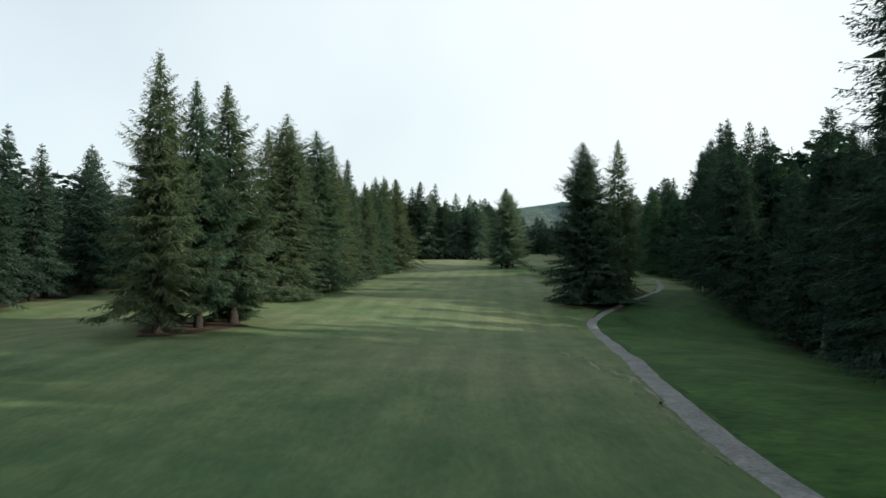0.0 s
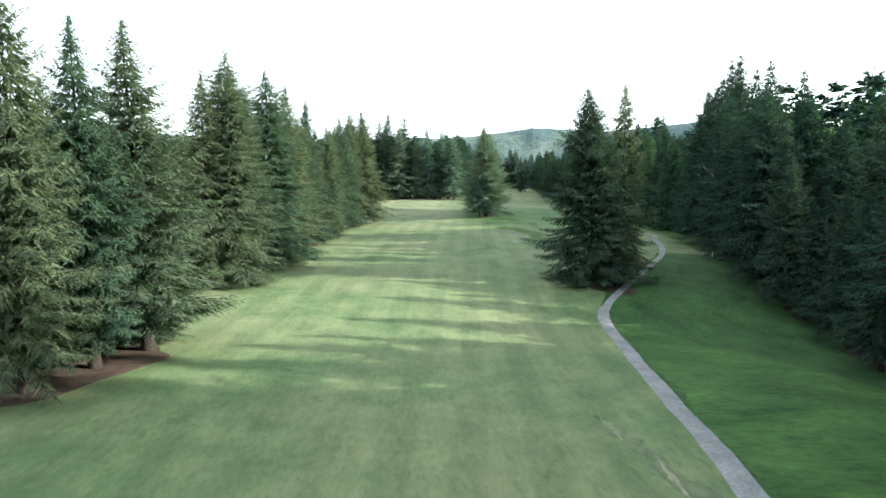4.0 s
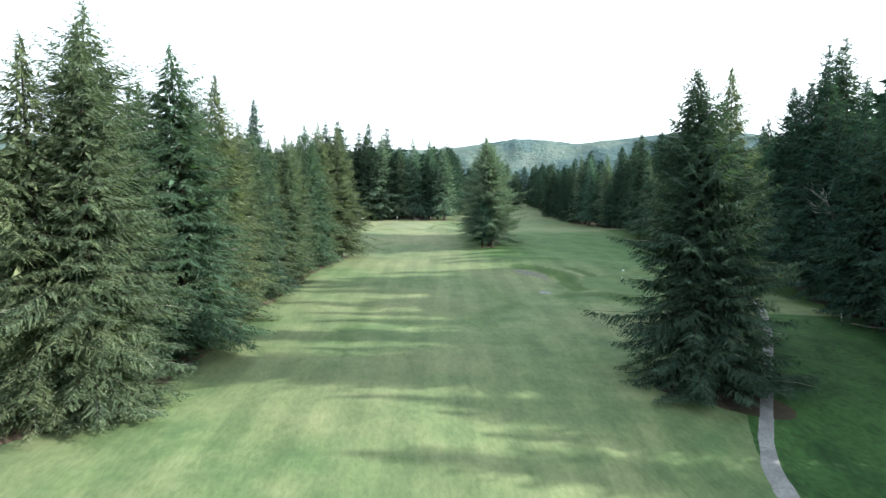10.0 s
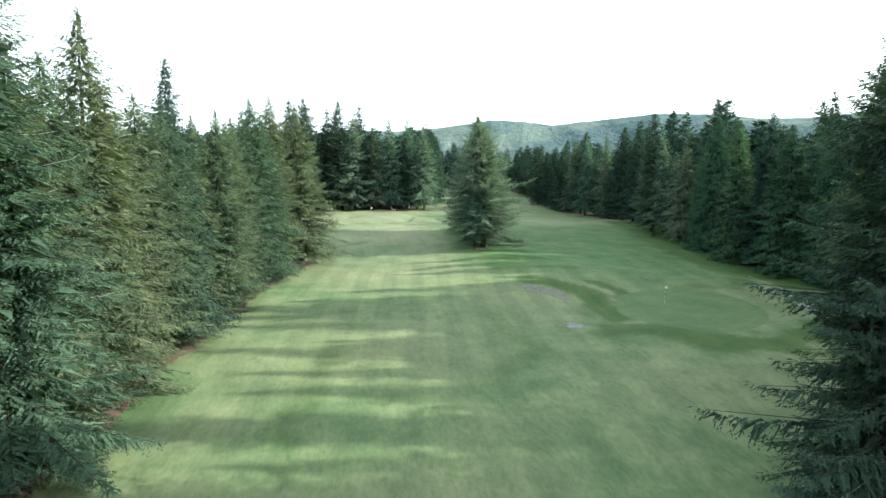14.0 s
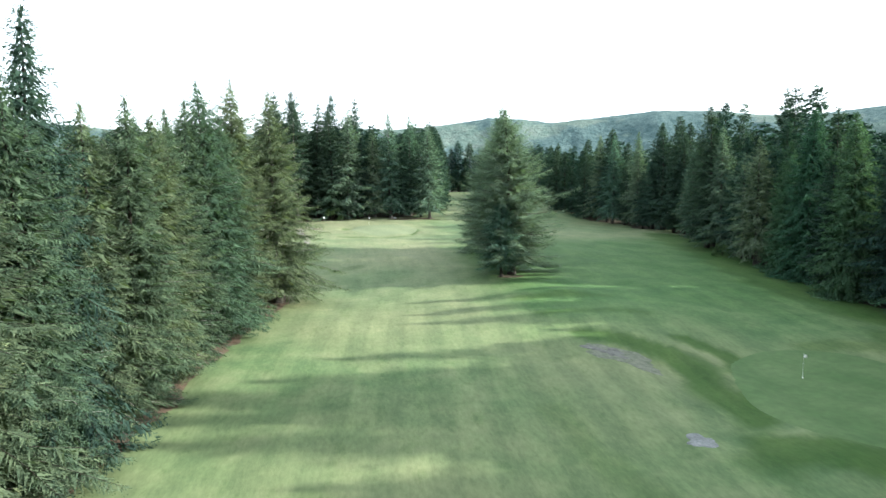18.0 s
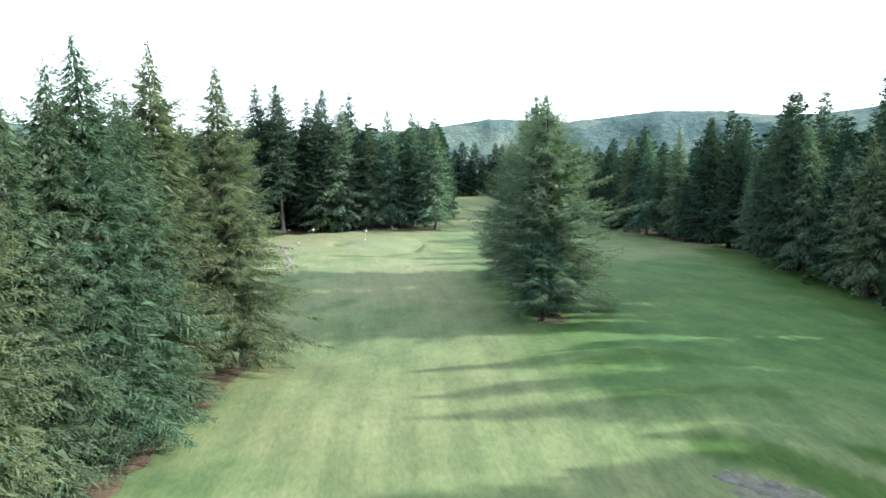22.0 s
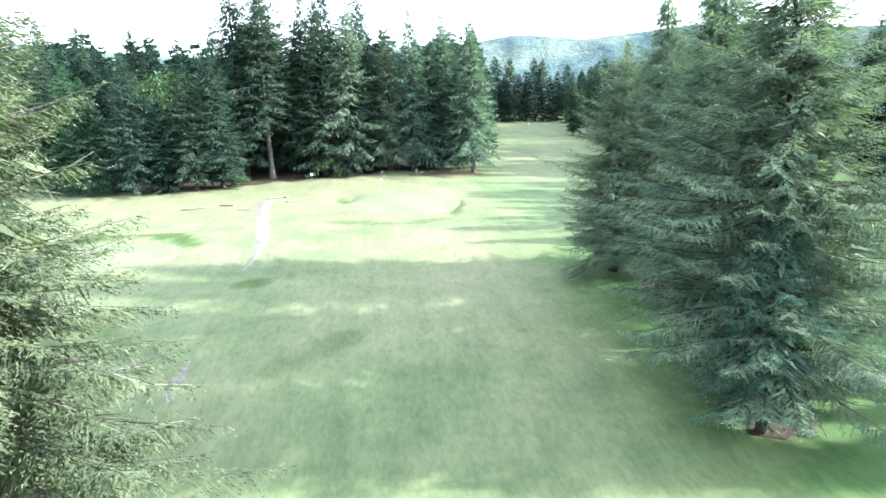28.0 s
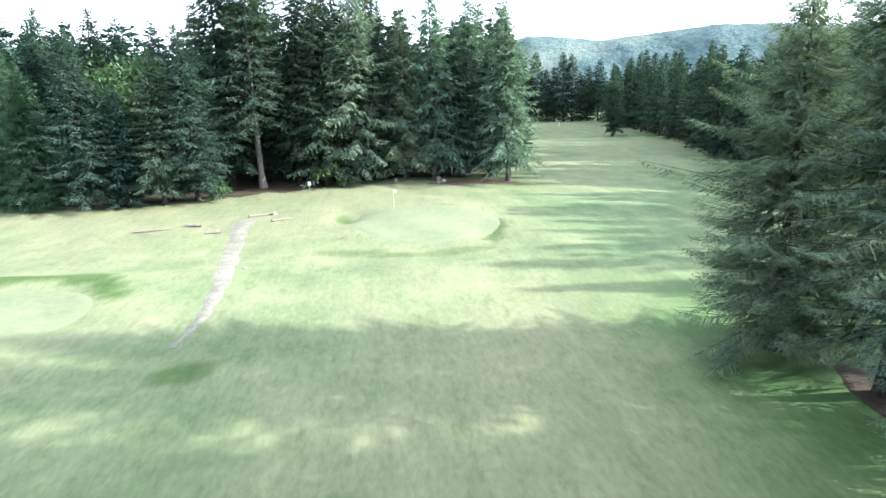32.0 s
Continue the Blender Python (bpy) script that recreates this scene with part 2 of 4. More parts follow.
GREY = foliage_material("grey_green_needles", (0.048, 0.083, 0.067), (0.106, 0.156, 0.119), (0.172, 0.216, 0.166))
SAGE = foliage_material("lichened_needles", (0.034, 0.059, 0.040), (0.080, 0.113, 0.075), (0.154, 0.182, 0.126))
CEDAR = foliage_material("cedar_sprays", (0.027, 0.066, 0.044), (0.056, 0.110, 0.072), (0.090, 0.148, 0.096))
LEAVES = foliage_material("broad_leaves", (0.035, 0.07, 0.034), (0.07, 0.115, 0.058), (0.095, 0.145, 0.075))
WHITE = simple("white_paint", (0.72, 0.72, 0.70), (0.82, 0.82, 0.80), 6.0, 0.5, 0.4, 0.05, 0.002)
WOOD = simple("weathered_wood", (0.085, 0.072, 0.06), (0.19, 0.165, 0.14), 3.0, bump=0.5, depth=0.03, stretch=(1, 6, 6))
STONE = simple("grey_stone", (0.13, 0.13, 0.12), (0.28, 0.275, 0.265), 1.5, bump=0.6, depth=0.05)


# ---- the lie of the land ----
def ease(a, b, v):
    u = np.clip((v - a) / (b - a), 0, 1)
    return u * u * (3 - 2 * u)


# hollows and rises of the course: centre, half widths, height
BUMPS = [(22, 84, 20, 18, -1.6), (44, 70, 16, 40, -2.0), (-30, 58, 18, 22, 1.0), (24, 178, 14, 12, 1.0), (20, 203, 14, 14, 0.4), (-12, 202, 18, 18, -1.0),
         (-27, 243, 24, 18, 1.1), (72, 286, 26, 30, -2.0), (3, 274, 16, 12, 0.7), (36, 153, 13, 12, -0.6), (0, 40, 40, 14, 0.5),
         (29.4, 153, 2.2, 8, 0.75), (25.2, 158, 2.4, 7, -0.35), (27, 139, 6, 4, 0.5), (24, 186, 7, 3, 0.5), (-4.8, 270.5, 2.0, 2.6, -0.6), (11.3, 262, 2.2, 4.5, -0.45), (2, 255, 12, 3, -0.35), (-28, 247.5, 10, 1.8, 0.6)]


def height(x, y):
    x, y = np.asarray(x, float), np.asarray(y, float)
    k = ease(40, 110, y)
    z = (0.3 + 0.04 * (np.minimum(y, 420) - 70)) * k + (-0.6 + 0.008 * y) * (1 - k)
    z = z + 0.008 * np.maximum(y - 420, 0) * (y < 1e9)
    for cx, cy, sx, sy, h in BUMPS:
        z = z + h * np.exp(-((x - cx) / sx) ** 2 - ((y - cy) / sy) ** 2)
    z = z + 0.10 * np.sin(x * 0.31 + 0.7 * np.sin(y * 0.11)) * np.sin(y * 0.23 + 1.3) + 0.06 * np.sin(x * 0.7 + y * 0.35)
    return z


def at_ground(x, y):
    return float(height(x, y))


def mesh_from(name, verts, faces, mat, smooth=False):
    me = bpy.data.meshes.new(name)
    verts, faces = np.asarray(verts, np.float32), np.asarray(faces, np.int32)
    k = faces.shape[1]
    me.vertices.add(len(verts))
    me.vertices.foreach_set("co", verts.ravel())
    me.loops.add(faces.size)
    me.loops.foreach_set("vertex_index", faces.ravel())
    me.polygons.add(len(faces))
    me.polygons.foreach_set("loop_start", np.arange(0, faces.size, k, dtype=np.int32))
    if smooth:
        me.polygons.foreach_set("use_smooth", np.ones(len(faces), bool))
    me.materials.append(mat)
    me.update(calc_edges=True)
    me.validate()
    return me


def lattice(nu, nv):
    i = np.arange(nu - 1)[:, None] * nv + np.arange(nv - 1)[None, :]
    return np.stack([i, i + nv, i + nv + 1, i + 1], -1).reshape(-1, 4)


def growing(lo, hi, step, far):
    inner = list(np.arange(lo, hi + 0.01, step))
    d, left, right = step, [], []
    a, b = lo, hi
    while a > -far:
        d *= 1.25
        a -= d
        left.append(a)
    d = step
    while b < far:
        d *= 1.25
        b += d
        right.append(b)
    return np.array(left[::-1] + inner + right)


gx, gy = growing(-66, 84, 0.9, 4500), growing(-12, 310, 0.9, 4500)
X, Y = np.meshgrid(gx, gy, indexing="ij")
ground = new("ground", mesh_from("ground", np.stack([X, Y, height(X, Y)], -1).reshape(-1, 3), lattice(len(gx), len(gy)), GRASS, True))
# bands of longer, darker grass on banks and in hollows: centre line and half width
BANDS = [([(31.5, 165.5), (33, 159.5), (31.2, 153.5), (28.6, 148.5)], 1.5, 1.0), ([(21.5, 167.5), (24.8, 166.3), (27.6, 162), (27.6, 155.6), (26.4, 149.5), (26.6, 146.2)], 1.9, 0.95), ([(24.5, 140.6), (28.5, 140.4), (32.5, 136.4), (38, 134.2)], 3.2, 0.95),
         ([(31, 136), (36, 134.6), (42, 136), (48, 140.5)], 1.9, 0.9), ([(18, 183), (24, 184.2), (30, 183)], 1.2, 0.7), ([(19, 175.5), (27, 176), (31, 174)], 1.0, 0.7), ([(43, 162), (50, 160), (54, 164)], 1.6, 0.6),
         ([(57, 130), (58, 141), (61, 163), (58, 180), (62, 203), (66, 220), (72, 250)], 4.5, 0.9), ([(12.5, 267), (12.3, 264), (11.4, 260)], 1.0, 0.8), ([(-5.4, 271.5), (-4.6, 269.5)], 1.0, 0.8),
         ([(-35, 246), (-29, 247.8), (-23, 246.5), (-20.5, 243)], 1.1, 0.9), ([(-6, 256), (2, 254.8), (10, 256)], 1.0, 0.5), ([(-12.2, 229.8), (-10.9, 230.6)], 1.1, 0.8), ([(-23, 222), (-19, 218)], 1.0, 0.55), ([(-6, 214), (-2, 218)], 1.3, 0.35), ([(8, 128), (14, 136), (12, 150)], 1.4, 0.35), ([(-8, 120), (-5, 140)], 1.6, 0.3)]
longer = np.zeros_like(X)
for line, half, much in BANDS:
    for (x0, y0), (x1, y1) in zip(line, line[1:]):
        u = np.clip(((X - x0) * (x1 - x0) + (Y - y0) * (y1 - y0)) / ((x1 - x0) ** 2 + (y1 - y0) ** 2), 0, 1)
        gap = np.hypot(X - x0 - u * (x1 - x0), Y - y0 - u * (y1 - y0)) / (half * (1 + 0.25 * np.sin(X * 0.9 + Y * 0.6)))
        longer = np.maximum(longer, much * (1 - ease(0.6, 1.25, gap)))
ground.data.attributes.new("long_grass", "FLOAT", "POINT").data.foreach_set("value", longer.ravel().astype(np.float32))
tagged(ground, "mown green fairway grass with lanes and dry patches", "ground", kind="structure")


def strip(name, centre, widths, mat, label, category, lift=0.05, step=0.5, across=5, ragged=0.15, thick=0.12):
    """A draped ribbon along a smooth line through the given points, with a ragged edge."""
    pts = np.array(centre, float)
    w = np.array(widths, float)
    out, wid = [], []
    ext = np.vstack([2 * pts[0] - pts[1], pts, 2 * pts[-1] - pts[-2]])
    for i in range(len(pts) - 1):
        p0, p1, p2, p3 = ext[i:i + 4]
        n = max(2, int(np.linalg.norm(p2 - p1) / step))
        for u in np.arange(n) / n:
            out.append(0.5 * (2 * p1 + (p2 - p0) * u + (2 * p0 - 5 * p1 + 4 * p2 - p3) * u * u + (3 * p1 - p0 - 3 * p2 + p3) * u ** 3))
            wid.append(w[i] * (1 - u) + w[i + 1] * u)
    out, wid = np.array(out), np.array(wid)
    tan = np.gradient(out, axis=0)
    tan /= np.linalg.norm(tan, axis=1)[:, None]
    side = np.stack([tan[:, 1], -tan[:, 0]], 1)
    rng = np.random.default_rng(5)
    el, er = rng.normal(0, ragged, len(out)), rng.normal(0, ragged, len(out))
    el, er = np.convolve(el, np.ones(3) / 3, "same"), np.convolve(er, np.ones(3) / 3, "same")
    k = np.linspace(-1, 1, across)
    off = k[None, :] * wid[:, None] / 2 + np.where(k < 0, el[:, None] * -k, er[:, None] * k)
    xy = out[:, None, :] + side[:, None, :] * off[..., None]
    z = height(xy[..., 0], xy[..., 1]) + lift
    z[:, 0] -= thick
    z[:, -1] -= thick
    v = np.dstack([xy, z]).reshape(-1, 3)
    ob = new(name, mesh_from(name, v, lattice(len(out), across), mat, True))
    return tagged(ob, label, category, kind="structure")


def patch(name, cx, cy, rx, ry, mat, label, category, turn=0.0, lift=0.05, ragged=0.12, rings=10, seed=1, thick=0.15):
    """A draped round patch of ground with an uneven outline."""
    n = 72
    ph = np.linspace(0, 2 * math.pi, n, endpoint=False)
    rng = np.random.default_rng(seed)
    edge = 1 + ragged * sum(rng.normal() / k * np.cos(k * ph + rng.uniform(0, 6.28)) for k in (2, 3, 4, 5, 7, 9, 13))
    c, s = math.cos(turn), math.sin(turn)
    v, f = [(cx, cy, at_ground(cx, cy) + lift)], []
    for i in range(1, rings + 1):
        u, w = np.cos(ph) * edge * rx * i / rings, np.sin(ph) * edge * ry * i / rings
        x, y = cx + u * c - w * s, cy + u * s + w * c
        z = height(x, y) + (lift if i < rings else lift - thick)
        v += list(zip(x, y, z))
    for j in range(n):
        f.append((0, 1 + j, 1 + (j + 1) % n, 0))
    for i in range(rings - 1):
        for j in range(n):
            a, b = 1 + i * n, 1 + i * n + n
            f.append((a + j, b + j, b + (j + 1) % n, a + (j + 1) % n))
    tri = [q[:3] for q in f[:n]] + [t for q in f[n:] for t in ((q[0], q[1], q[2]), (q[0], q[2], q[3]))]
    ob = new(name, mesh_from(name, v, tri, mat, True))
    return tagged(ob, label, category, kind="structure")


strip("path", [(10.1, -14), (10.5, 5), (11.3, 21), (12.0, 34), (13.3, 43.3), (15.0, 52.5), (16.6, 63), (18.9, 75.5), (19.9, 82), (21.1, 88.3), (23.4, 93.6), (28.5, 101.6), (34.3, 110.5), (39.3, 118.4), (44.0, 126.3), (47.4, 134), (49.9, 142), (51.9, 148.4), (54.0, 154), (54.2, 159), (53.0, 163)],
      [2.1] * 4 + [1.95] * 6 + [1.75, 1.7, 1.6, 1.6, 1.55, 1.5, 1.4, 1.4, 1.2, 0.9, 0.3], GRAVEL, "grey gravel cart path winding past the trees", "path", lift=0.06, ragged=0.08)
strip("path_2", [(-13.2, 233.5), (-12.8, 240.5), (-13.9, 250), (-16.0, 262), (-17.0, 269.5), (-16.2, 273.5)], [0.5, 1.5, 2.0, 2.4, 3.0, 4.0], PALE,
      "pale sandy service track fading into the grass", "path", lift=0.05, ragged=0.3)
STREAK = [(9.2, 54), (9.8, 51), (10.4, 46.4), (11.2, 42.3), (11.5, 37.4), (11.0, 34), (10.6, 30), (10.2, 24)]
strip("dry_streak", STREAK, [0.3, 1.9, 1.3, 2.2, 1.7, 1.6, 1.0, 0.3], WORN, "thin yellowish margin of worn grass beside the path", "grass", lift=0.022, ragged=0.7, thick=0.05, step=0.35)
for i, (x, y, a, b) in enumerate(((9.7, 52.0, 0.26, 1.3), (10.5, 45.6, 0.22, 1.7), (11.1, 42.3, 0.2, 1.1), (11.5, 39.8, 0.26, 1.6), (11.2, 35.6, 0.16, 1.3))):
    patch("straw_patch", x, y, a, b, STRAW, "dry straw-coloured tuft of worn grass", "ground patch", turn=-0.12, ragged=0.8, seed=40 + i, lift=0.045, thick=0.06, rings=4)
LEFT_EDGE = [(-28, 94), (-24.5, 100), (-22, 105), (-20.3, 118), (-19.3, 135), (-17.0, 153), (-14.4, 174), (-12.2, 188), (-10.6, 195), (-10.5, 199)]
strip("mulch_bed", [(x - 3.3, y) for x, y in LEFT_EDGE], [5, 8, 8, 8, 8, 8, 8, 8, 7, 3], MULCH, "reddish brown needle litter under the row of trees", "mulch", ragged=0.5)
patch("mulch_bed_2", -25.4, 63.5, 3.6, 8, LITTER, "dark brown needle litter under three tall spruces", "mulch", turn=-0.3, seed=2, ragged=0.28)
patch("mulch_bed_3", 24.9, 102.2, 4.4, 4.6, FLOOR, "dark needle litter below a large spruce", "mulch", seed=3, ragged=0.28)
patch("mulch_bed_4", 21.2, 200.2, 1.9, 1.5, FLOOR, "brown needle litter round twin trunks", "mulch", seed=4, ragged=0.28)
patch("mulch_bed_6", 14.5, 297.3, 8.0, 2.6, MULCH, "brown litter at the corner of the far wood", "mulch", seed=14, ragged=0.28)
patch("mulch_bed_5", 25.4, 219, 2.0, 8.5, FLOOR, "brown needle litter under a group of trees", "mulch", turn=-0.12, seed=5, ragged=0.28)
patch("green_1", 37.5, 150.5, 9.5, 12.5, GREEN, "smooth closely mown putting green", "green", turn=-0.5, ragged=0.05)
patch("green_2", 4.3, 267, 9.3, 9.0, SUNLIT_GREEN, "smooth pale putting green on a low rise", "green", ragged=0.05, seed=6)
patch("green_3", -28.0, 239.5, 7.5, 6.2, SUNLIT_GREEN, "smooth putting green beside a bank", "green", ragged=0.05, seed=7)
ROUGH_Y = [-14, 0, 12, 25, 37, 50, 62, 72, 82, 90, 97, 104, 112, 120, 127]
rough_left = np.interp(ROUGH_Y, [-14, 5, 21, 34, 43.3, 52.5, 63, 75.5, 82, 88.3, 93.6, 101.6, 110.5, 118.4, 126.3, 129], [10.1, 10.5, 11.3, 12.0, 13.3, 15.0, 16.6, 18.9, 19.9, 21.1, 23.4, 28.5, 34.3, 39.3, 44.0, 45.2]) - 0.55
rough_right = np.interp(ROUGH_Y, [-14, 20, 36, 52, 70, 80, 90, 101, 113, 123, 130], [30, 33, 35.5, 39.5, 43, 45, 47.5, 50, 54, 56, 57])
strip("rough", [((a + b) / 2, y) for a, b, y in zip(rough_left, rough_right, ROUGH_Y)], [b - a for a, b in zip(rough_left, rough_right)], ROUGH_GRASS,
      "lush dark green rough grass between path and forest", "grass", lift=0.03, step=1.0, across=33, ragged=0.2)
MIXED_Y = [-14, 5, 21, 28, 34, 39, 43.3, 48, 52.5, 58, 64, 70, 76, 81, 84.5]
mixed_left = np.interp(MIXED_Y, [-14, 5, 21, 34, 43.3, 52.5, 63, 75.5, 84.5], [10.1, 10.5, 11.3, 12.0, 13.3, 15.0, 16.6, 18.9, 20.4]) + 0.6
mixed_right = np.interp(MIXED_Y, [-14, 25, 40, 52, 58, 64, 70, 76, 81, 84.5], [27, 31, 34, 37.2, 37.0, 34.2, 31.0, 28.0, 24.9, 21.6])
strip("rough_2", [((a + b) / 2, y) for a, b, y in zip(mixed_left, mixed_right, MIXED_Y)], [b - a for a, b in zip(mixed_left, mixed_right)], MIXED_GRASS,
      "uneven yellow-green rough grass beside the path", "grass", lift=0.05, step=0.8, across=33, ragged=0.25, thick=0.05)
patch("bare_patch", 20.4, 143.4, 1.2, 0.9, GRAVEL, "pale bare drained patch in the grass", "ground patch", ragged=0.3, seed=8)
patch("bare_patch_2", 21.9, 162.6, 2.0, 0.95, SOIL, "worn grey patch of bare ground", "ground patch", turn=-0.98, ragged=0.75, seed=9, lift=0.045)
patch("bare_patch_4", 22.8, 161.4, 4.2, 2.1, THIN, "thin straw-coloured grass round a bare patch", "ground patch", turn=-0.98, ragged=0.4, seed=12, lift=0.025, thick=0.08)
patch("bare_patch_3", -13.5, 212.2, 0.45, 2.4, PALE, "pale bare patch in rough grass", "ground patch", turn=0.12, ragged=0.9, seed=10, lift=0.04)
patch("bare_patch_5", -16.2, 214.6, 0.8, 2.8, WORN, "thin worn strip of dry grass", "ground patch", turn=0.3, ragged=0.7, seed=15, lift=0.02, thick=0.06)


# ---- trees ----
def tube(points, radii, sides=6):
    """Vertices and quads of a tapered tube through points."""
    p = np.array(points, float)
    t = np.gradient(p, axis=0)
    t /= np.linalg.norm(t, axis=1)[:, None] + 1e-9
    ref = np.where(np.abs(t[:, 2:3]) > 0.8, np.array([[1.0, 0, 0]]), np.array([[0, 0, 1.0]]))
    a = np.cross(t, ref)
    a /= np.linalg.norm(a, axis=1)[:, None] + 1e-9
    b = np.cross(t, a)
    ph = np.linspace(0, 2 * math.pi, sides, endpoint=False)
    v = p[:, None, :] + np.array(radii)[:, None, None] * (np.cos(ph)[None, :, None] * a[:, None, :] + np.sin(ph)[None, :, None] * b[:, None, :])
    n = len(p)
    i = np.arange(n - 1)[:, None] * sides + np.arange(sides)[None, :]
    j = np.arange(n - 1)[:, None] * sides + (np.arange(sides)[None, :] + 1) % sides
    return v.reshape(-1, 3), np.stack([i, j, j + sides, i + sides], -1).reshape(-1, 4)


def blades(base, tip, width, rng, kink=0.25):
    """Pointed sprays from base to tip: vertices and triangles."""
    n = len(base)
    d = tip - base
    ln = np.linalg.norm(d, axis=1, keepdims=True) + 1e-9
    r = rng.normal(size=(n, 3)) * 0.55
    r[:, 2] += 1.0
    side = np.cross(d / ln, r)
    side /= np.linalg.norm(side, axis=1, keepdims=True) + 1e-9
    up = np.cross(side, d / ln)
    w = width * rng.uniform(0.7, 1.3, (n, 1))
    low = base + d * 0.25
    v = np.stack([low + side * w - up * w * kink, low - side * w - up * w * kink, tip], 1).reshape(-1, 3)
    return v, np.arange(n * 3).reshape(-1, 3)


def conifer(name, seed, h, r, base, foliage, whorl=0.75, per=6, gap=0.28, pitch=0.15, blade=0.32, width=0.045, droop=0.35, hang=0.4, power=0.72, tip=2.2, rough=0.22,
            trunk_r=0.34, bare=0.0, thin_top=0.0, bark=None, simple_trunk=False, twigs=0.0, skirt=0.82, reach=0.42, cap=1.5, core=16, web=0.13, loose=0.035):
    """The meshes of one conifer (trunk, branches, dead twigs, crown), standing at its own foot.
    Every bough is a flat, drooping spray: side shoots on both sides of it, set with short needled twigs."""
    rng = np.random.default_rng(seed)
    lean = rng.normal(0, 0.012, 2)
    zs = np.linspace(-0.6, h * 0.985, 12)
    bow = rng.normal(0, 0.12, 2)
    axis = np.stack([lean[0] * zs + bow[0] * np.sin(zs / h * 5), lean[1] * zs + bow[1] * np.sin(zs / h * 4), zs], 1)
    rad = trunk_r * (1 - np.clip(zs / h, 0, 1)) ** 1.05 + 0.012
    rad[0] *= 1.7
    tv, tf = tube(axis, rad, 5 if simple_trunk else 9)
    ctr = lambda z: np.stack([np.interp(z, zs, axis[:, 0]), np.interp(z, zs, axis[:, 1]), z], -1)
    up = np.array([0, 0, 1.0])
    B, T, W, limbs, sticks = [], [], [], [], []
    lumps = rng.uniform(0, 6.28, 6)
    z = base
    while z < h - 0.25:
        u = (z - base) / (h - base)
        env = min(r * (1 - u) ** power, r * tip * (1 - u)) * (skirt + (1 - skirt) * min(1, u * (6 if skirt > 0.7 else 3.2))) + 0.14
        cnt = max(3, int(per * (0.68 + 0.32 * (1 - u)) + rng.random()))
        sparse = thin_top and u > 1 - thin_top
        tier = rng.uniform(0.86, 1.1)
        turn0 = rng.uniform(0, 2 * math.pi)
        for k in range(cnt):
            az = turn0 + (k + rng.uniform(-0.4, 0.4)) * 2 * math.pi / cnt
            lump = 1 + 0.12 * math.sin(2 * az + lumps[0] + z * 0.25) + 0.09 * math.sin(3 * az + lumps[1] - z * 0.4) + 0.10 * math.sin(z * 0.9 + lumps[2] + az)
            L = env * lump * tier * rng.uniform(1 - rough * 1.2, 1 + rough * 0.6) * (1.15 if rng.random() < 0.07 else 1)
            if L < 0.12:
                continue
            out = np.array([math.cos(az), math.sin(az), 0.0])
            acr = np.array([-math.sin(az), math.cos(az), 0.0])
            rise = -0.10 + 0.66 * u + rng.normal(0, 0.13)
            s0 = ctr(z + rng.uniform(-0.3, 0.3) * whorl)
            sag = min(droop * (0.5 + 0.7 * (1 - u)) * rng.uniform(0.7, 1.3), rise + 0.2 + max(0.1, s0[2] - 0.6) / L)
            side = rng.normal(0, 0.08)
            shape = lambda q: s0 + out * (L * q)[:, None] + acr * (side * L * q * q)[:, None] + up * (L * (rise * q - sag * q ** 2 + 0.20 * q ** 4))[:, None]
            if L > 1.3 and not simple_trunk:
                q = np.linspace(0, 1, 3)
                limbs.append(tube(shape(q * 0.94), 0.008 + 0.012 * L * 0.3 * (1 - q * 0.85), 3))
            if rng.random() < twigs * (1 - u * 0.6) and L > 1.5:
                q = np.linspace(0.55, 1.0, 3)
                st = shape(q)
                st[1:] += rng.normal(0, 0.14, (2, 3))
                sticks.append(tube(st, np.array([0.015, 0.011, 0.005]), 3))
            if rng.random() < bare * (1 - u):
                continue
            # side shoots along the bough, each hung with needled twigs
            m = max(3, int(L * 0.86 / gap))
            s = np.repeat((np.arange(m) + rng.uniform(0.2, 0.9, m)) / m * 0.84 + 0.14, 2)
            sgn = np.tile([-1.0, 1.0], m)
            l2 = np.minimum(cap, min(0.28, 0.45 * L) + reach * L * (1 - s) * np.minimum(1, 0.35 + s * 2.4)) * rng.uniform(0.65, 1.25, 2 * m)
            fall = hang * (1.15 - 0.7 * u) * rng.uniform(0.6, 1.3) + rng.uniform(-0.25, 0.40, 2 * m)
            ahead = rng.uniform(0.45, 0.95, 2 * m)
            d2 = out * ahead[:, None] + acr * (sgn * rng.uniform(0.55, 0.95, 2 * m))[:, None] - up * fall[:, None]
            d2 /= np.linalg.norm(d2, axis=1, keepdims=True)
            # the close needles along each side shoot
            B.append(shape(s) - d2 * 0.12)
            T.append(shape(s) + d2 * (l2 * 1.02)[:, None] - up * (0.2 * l2)[:, None])
            W.append(np.minimum(web * l2, 0.17))
            n3 = np.maximum(2, np.ceil(l2 / pitch)).astype(int)
            i = np.repeat(np.arange(2 * m), n3)
            q = (np.arange(len(i)) - np.repeat(np.cumsum(n3) - n3, n3) + 0.6) / n3[i]
            b0 = shape(s)[i] + d2[i] * (l2[i] * q)[:, None] - up * (0.22 * l2[i] * q * q)[:, None]
            b0 += rng.normal(0, loose, b0.shape)
            cross = np.cross(d2[i], up)
            flip = np.where(np.arange(len(i)) % 2, 1.0, -1.0)
            d = d2[i] * rng.uniform(0.55, 1.0, len(i))[:, None] + cross * (flip * rng.uniform(0.15, 0.8, len(i)))[:, None] + up * rng.normal(-0.16, 0.2, len(i))[:, None]
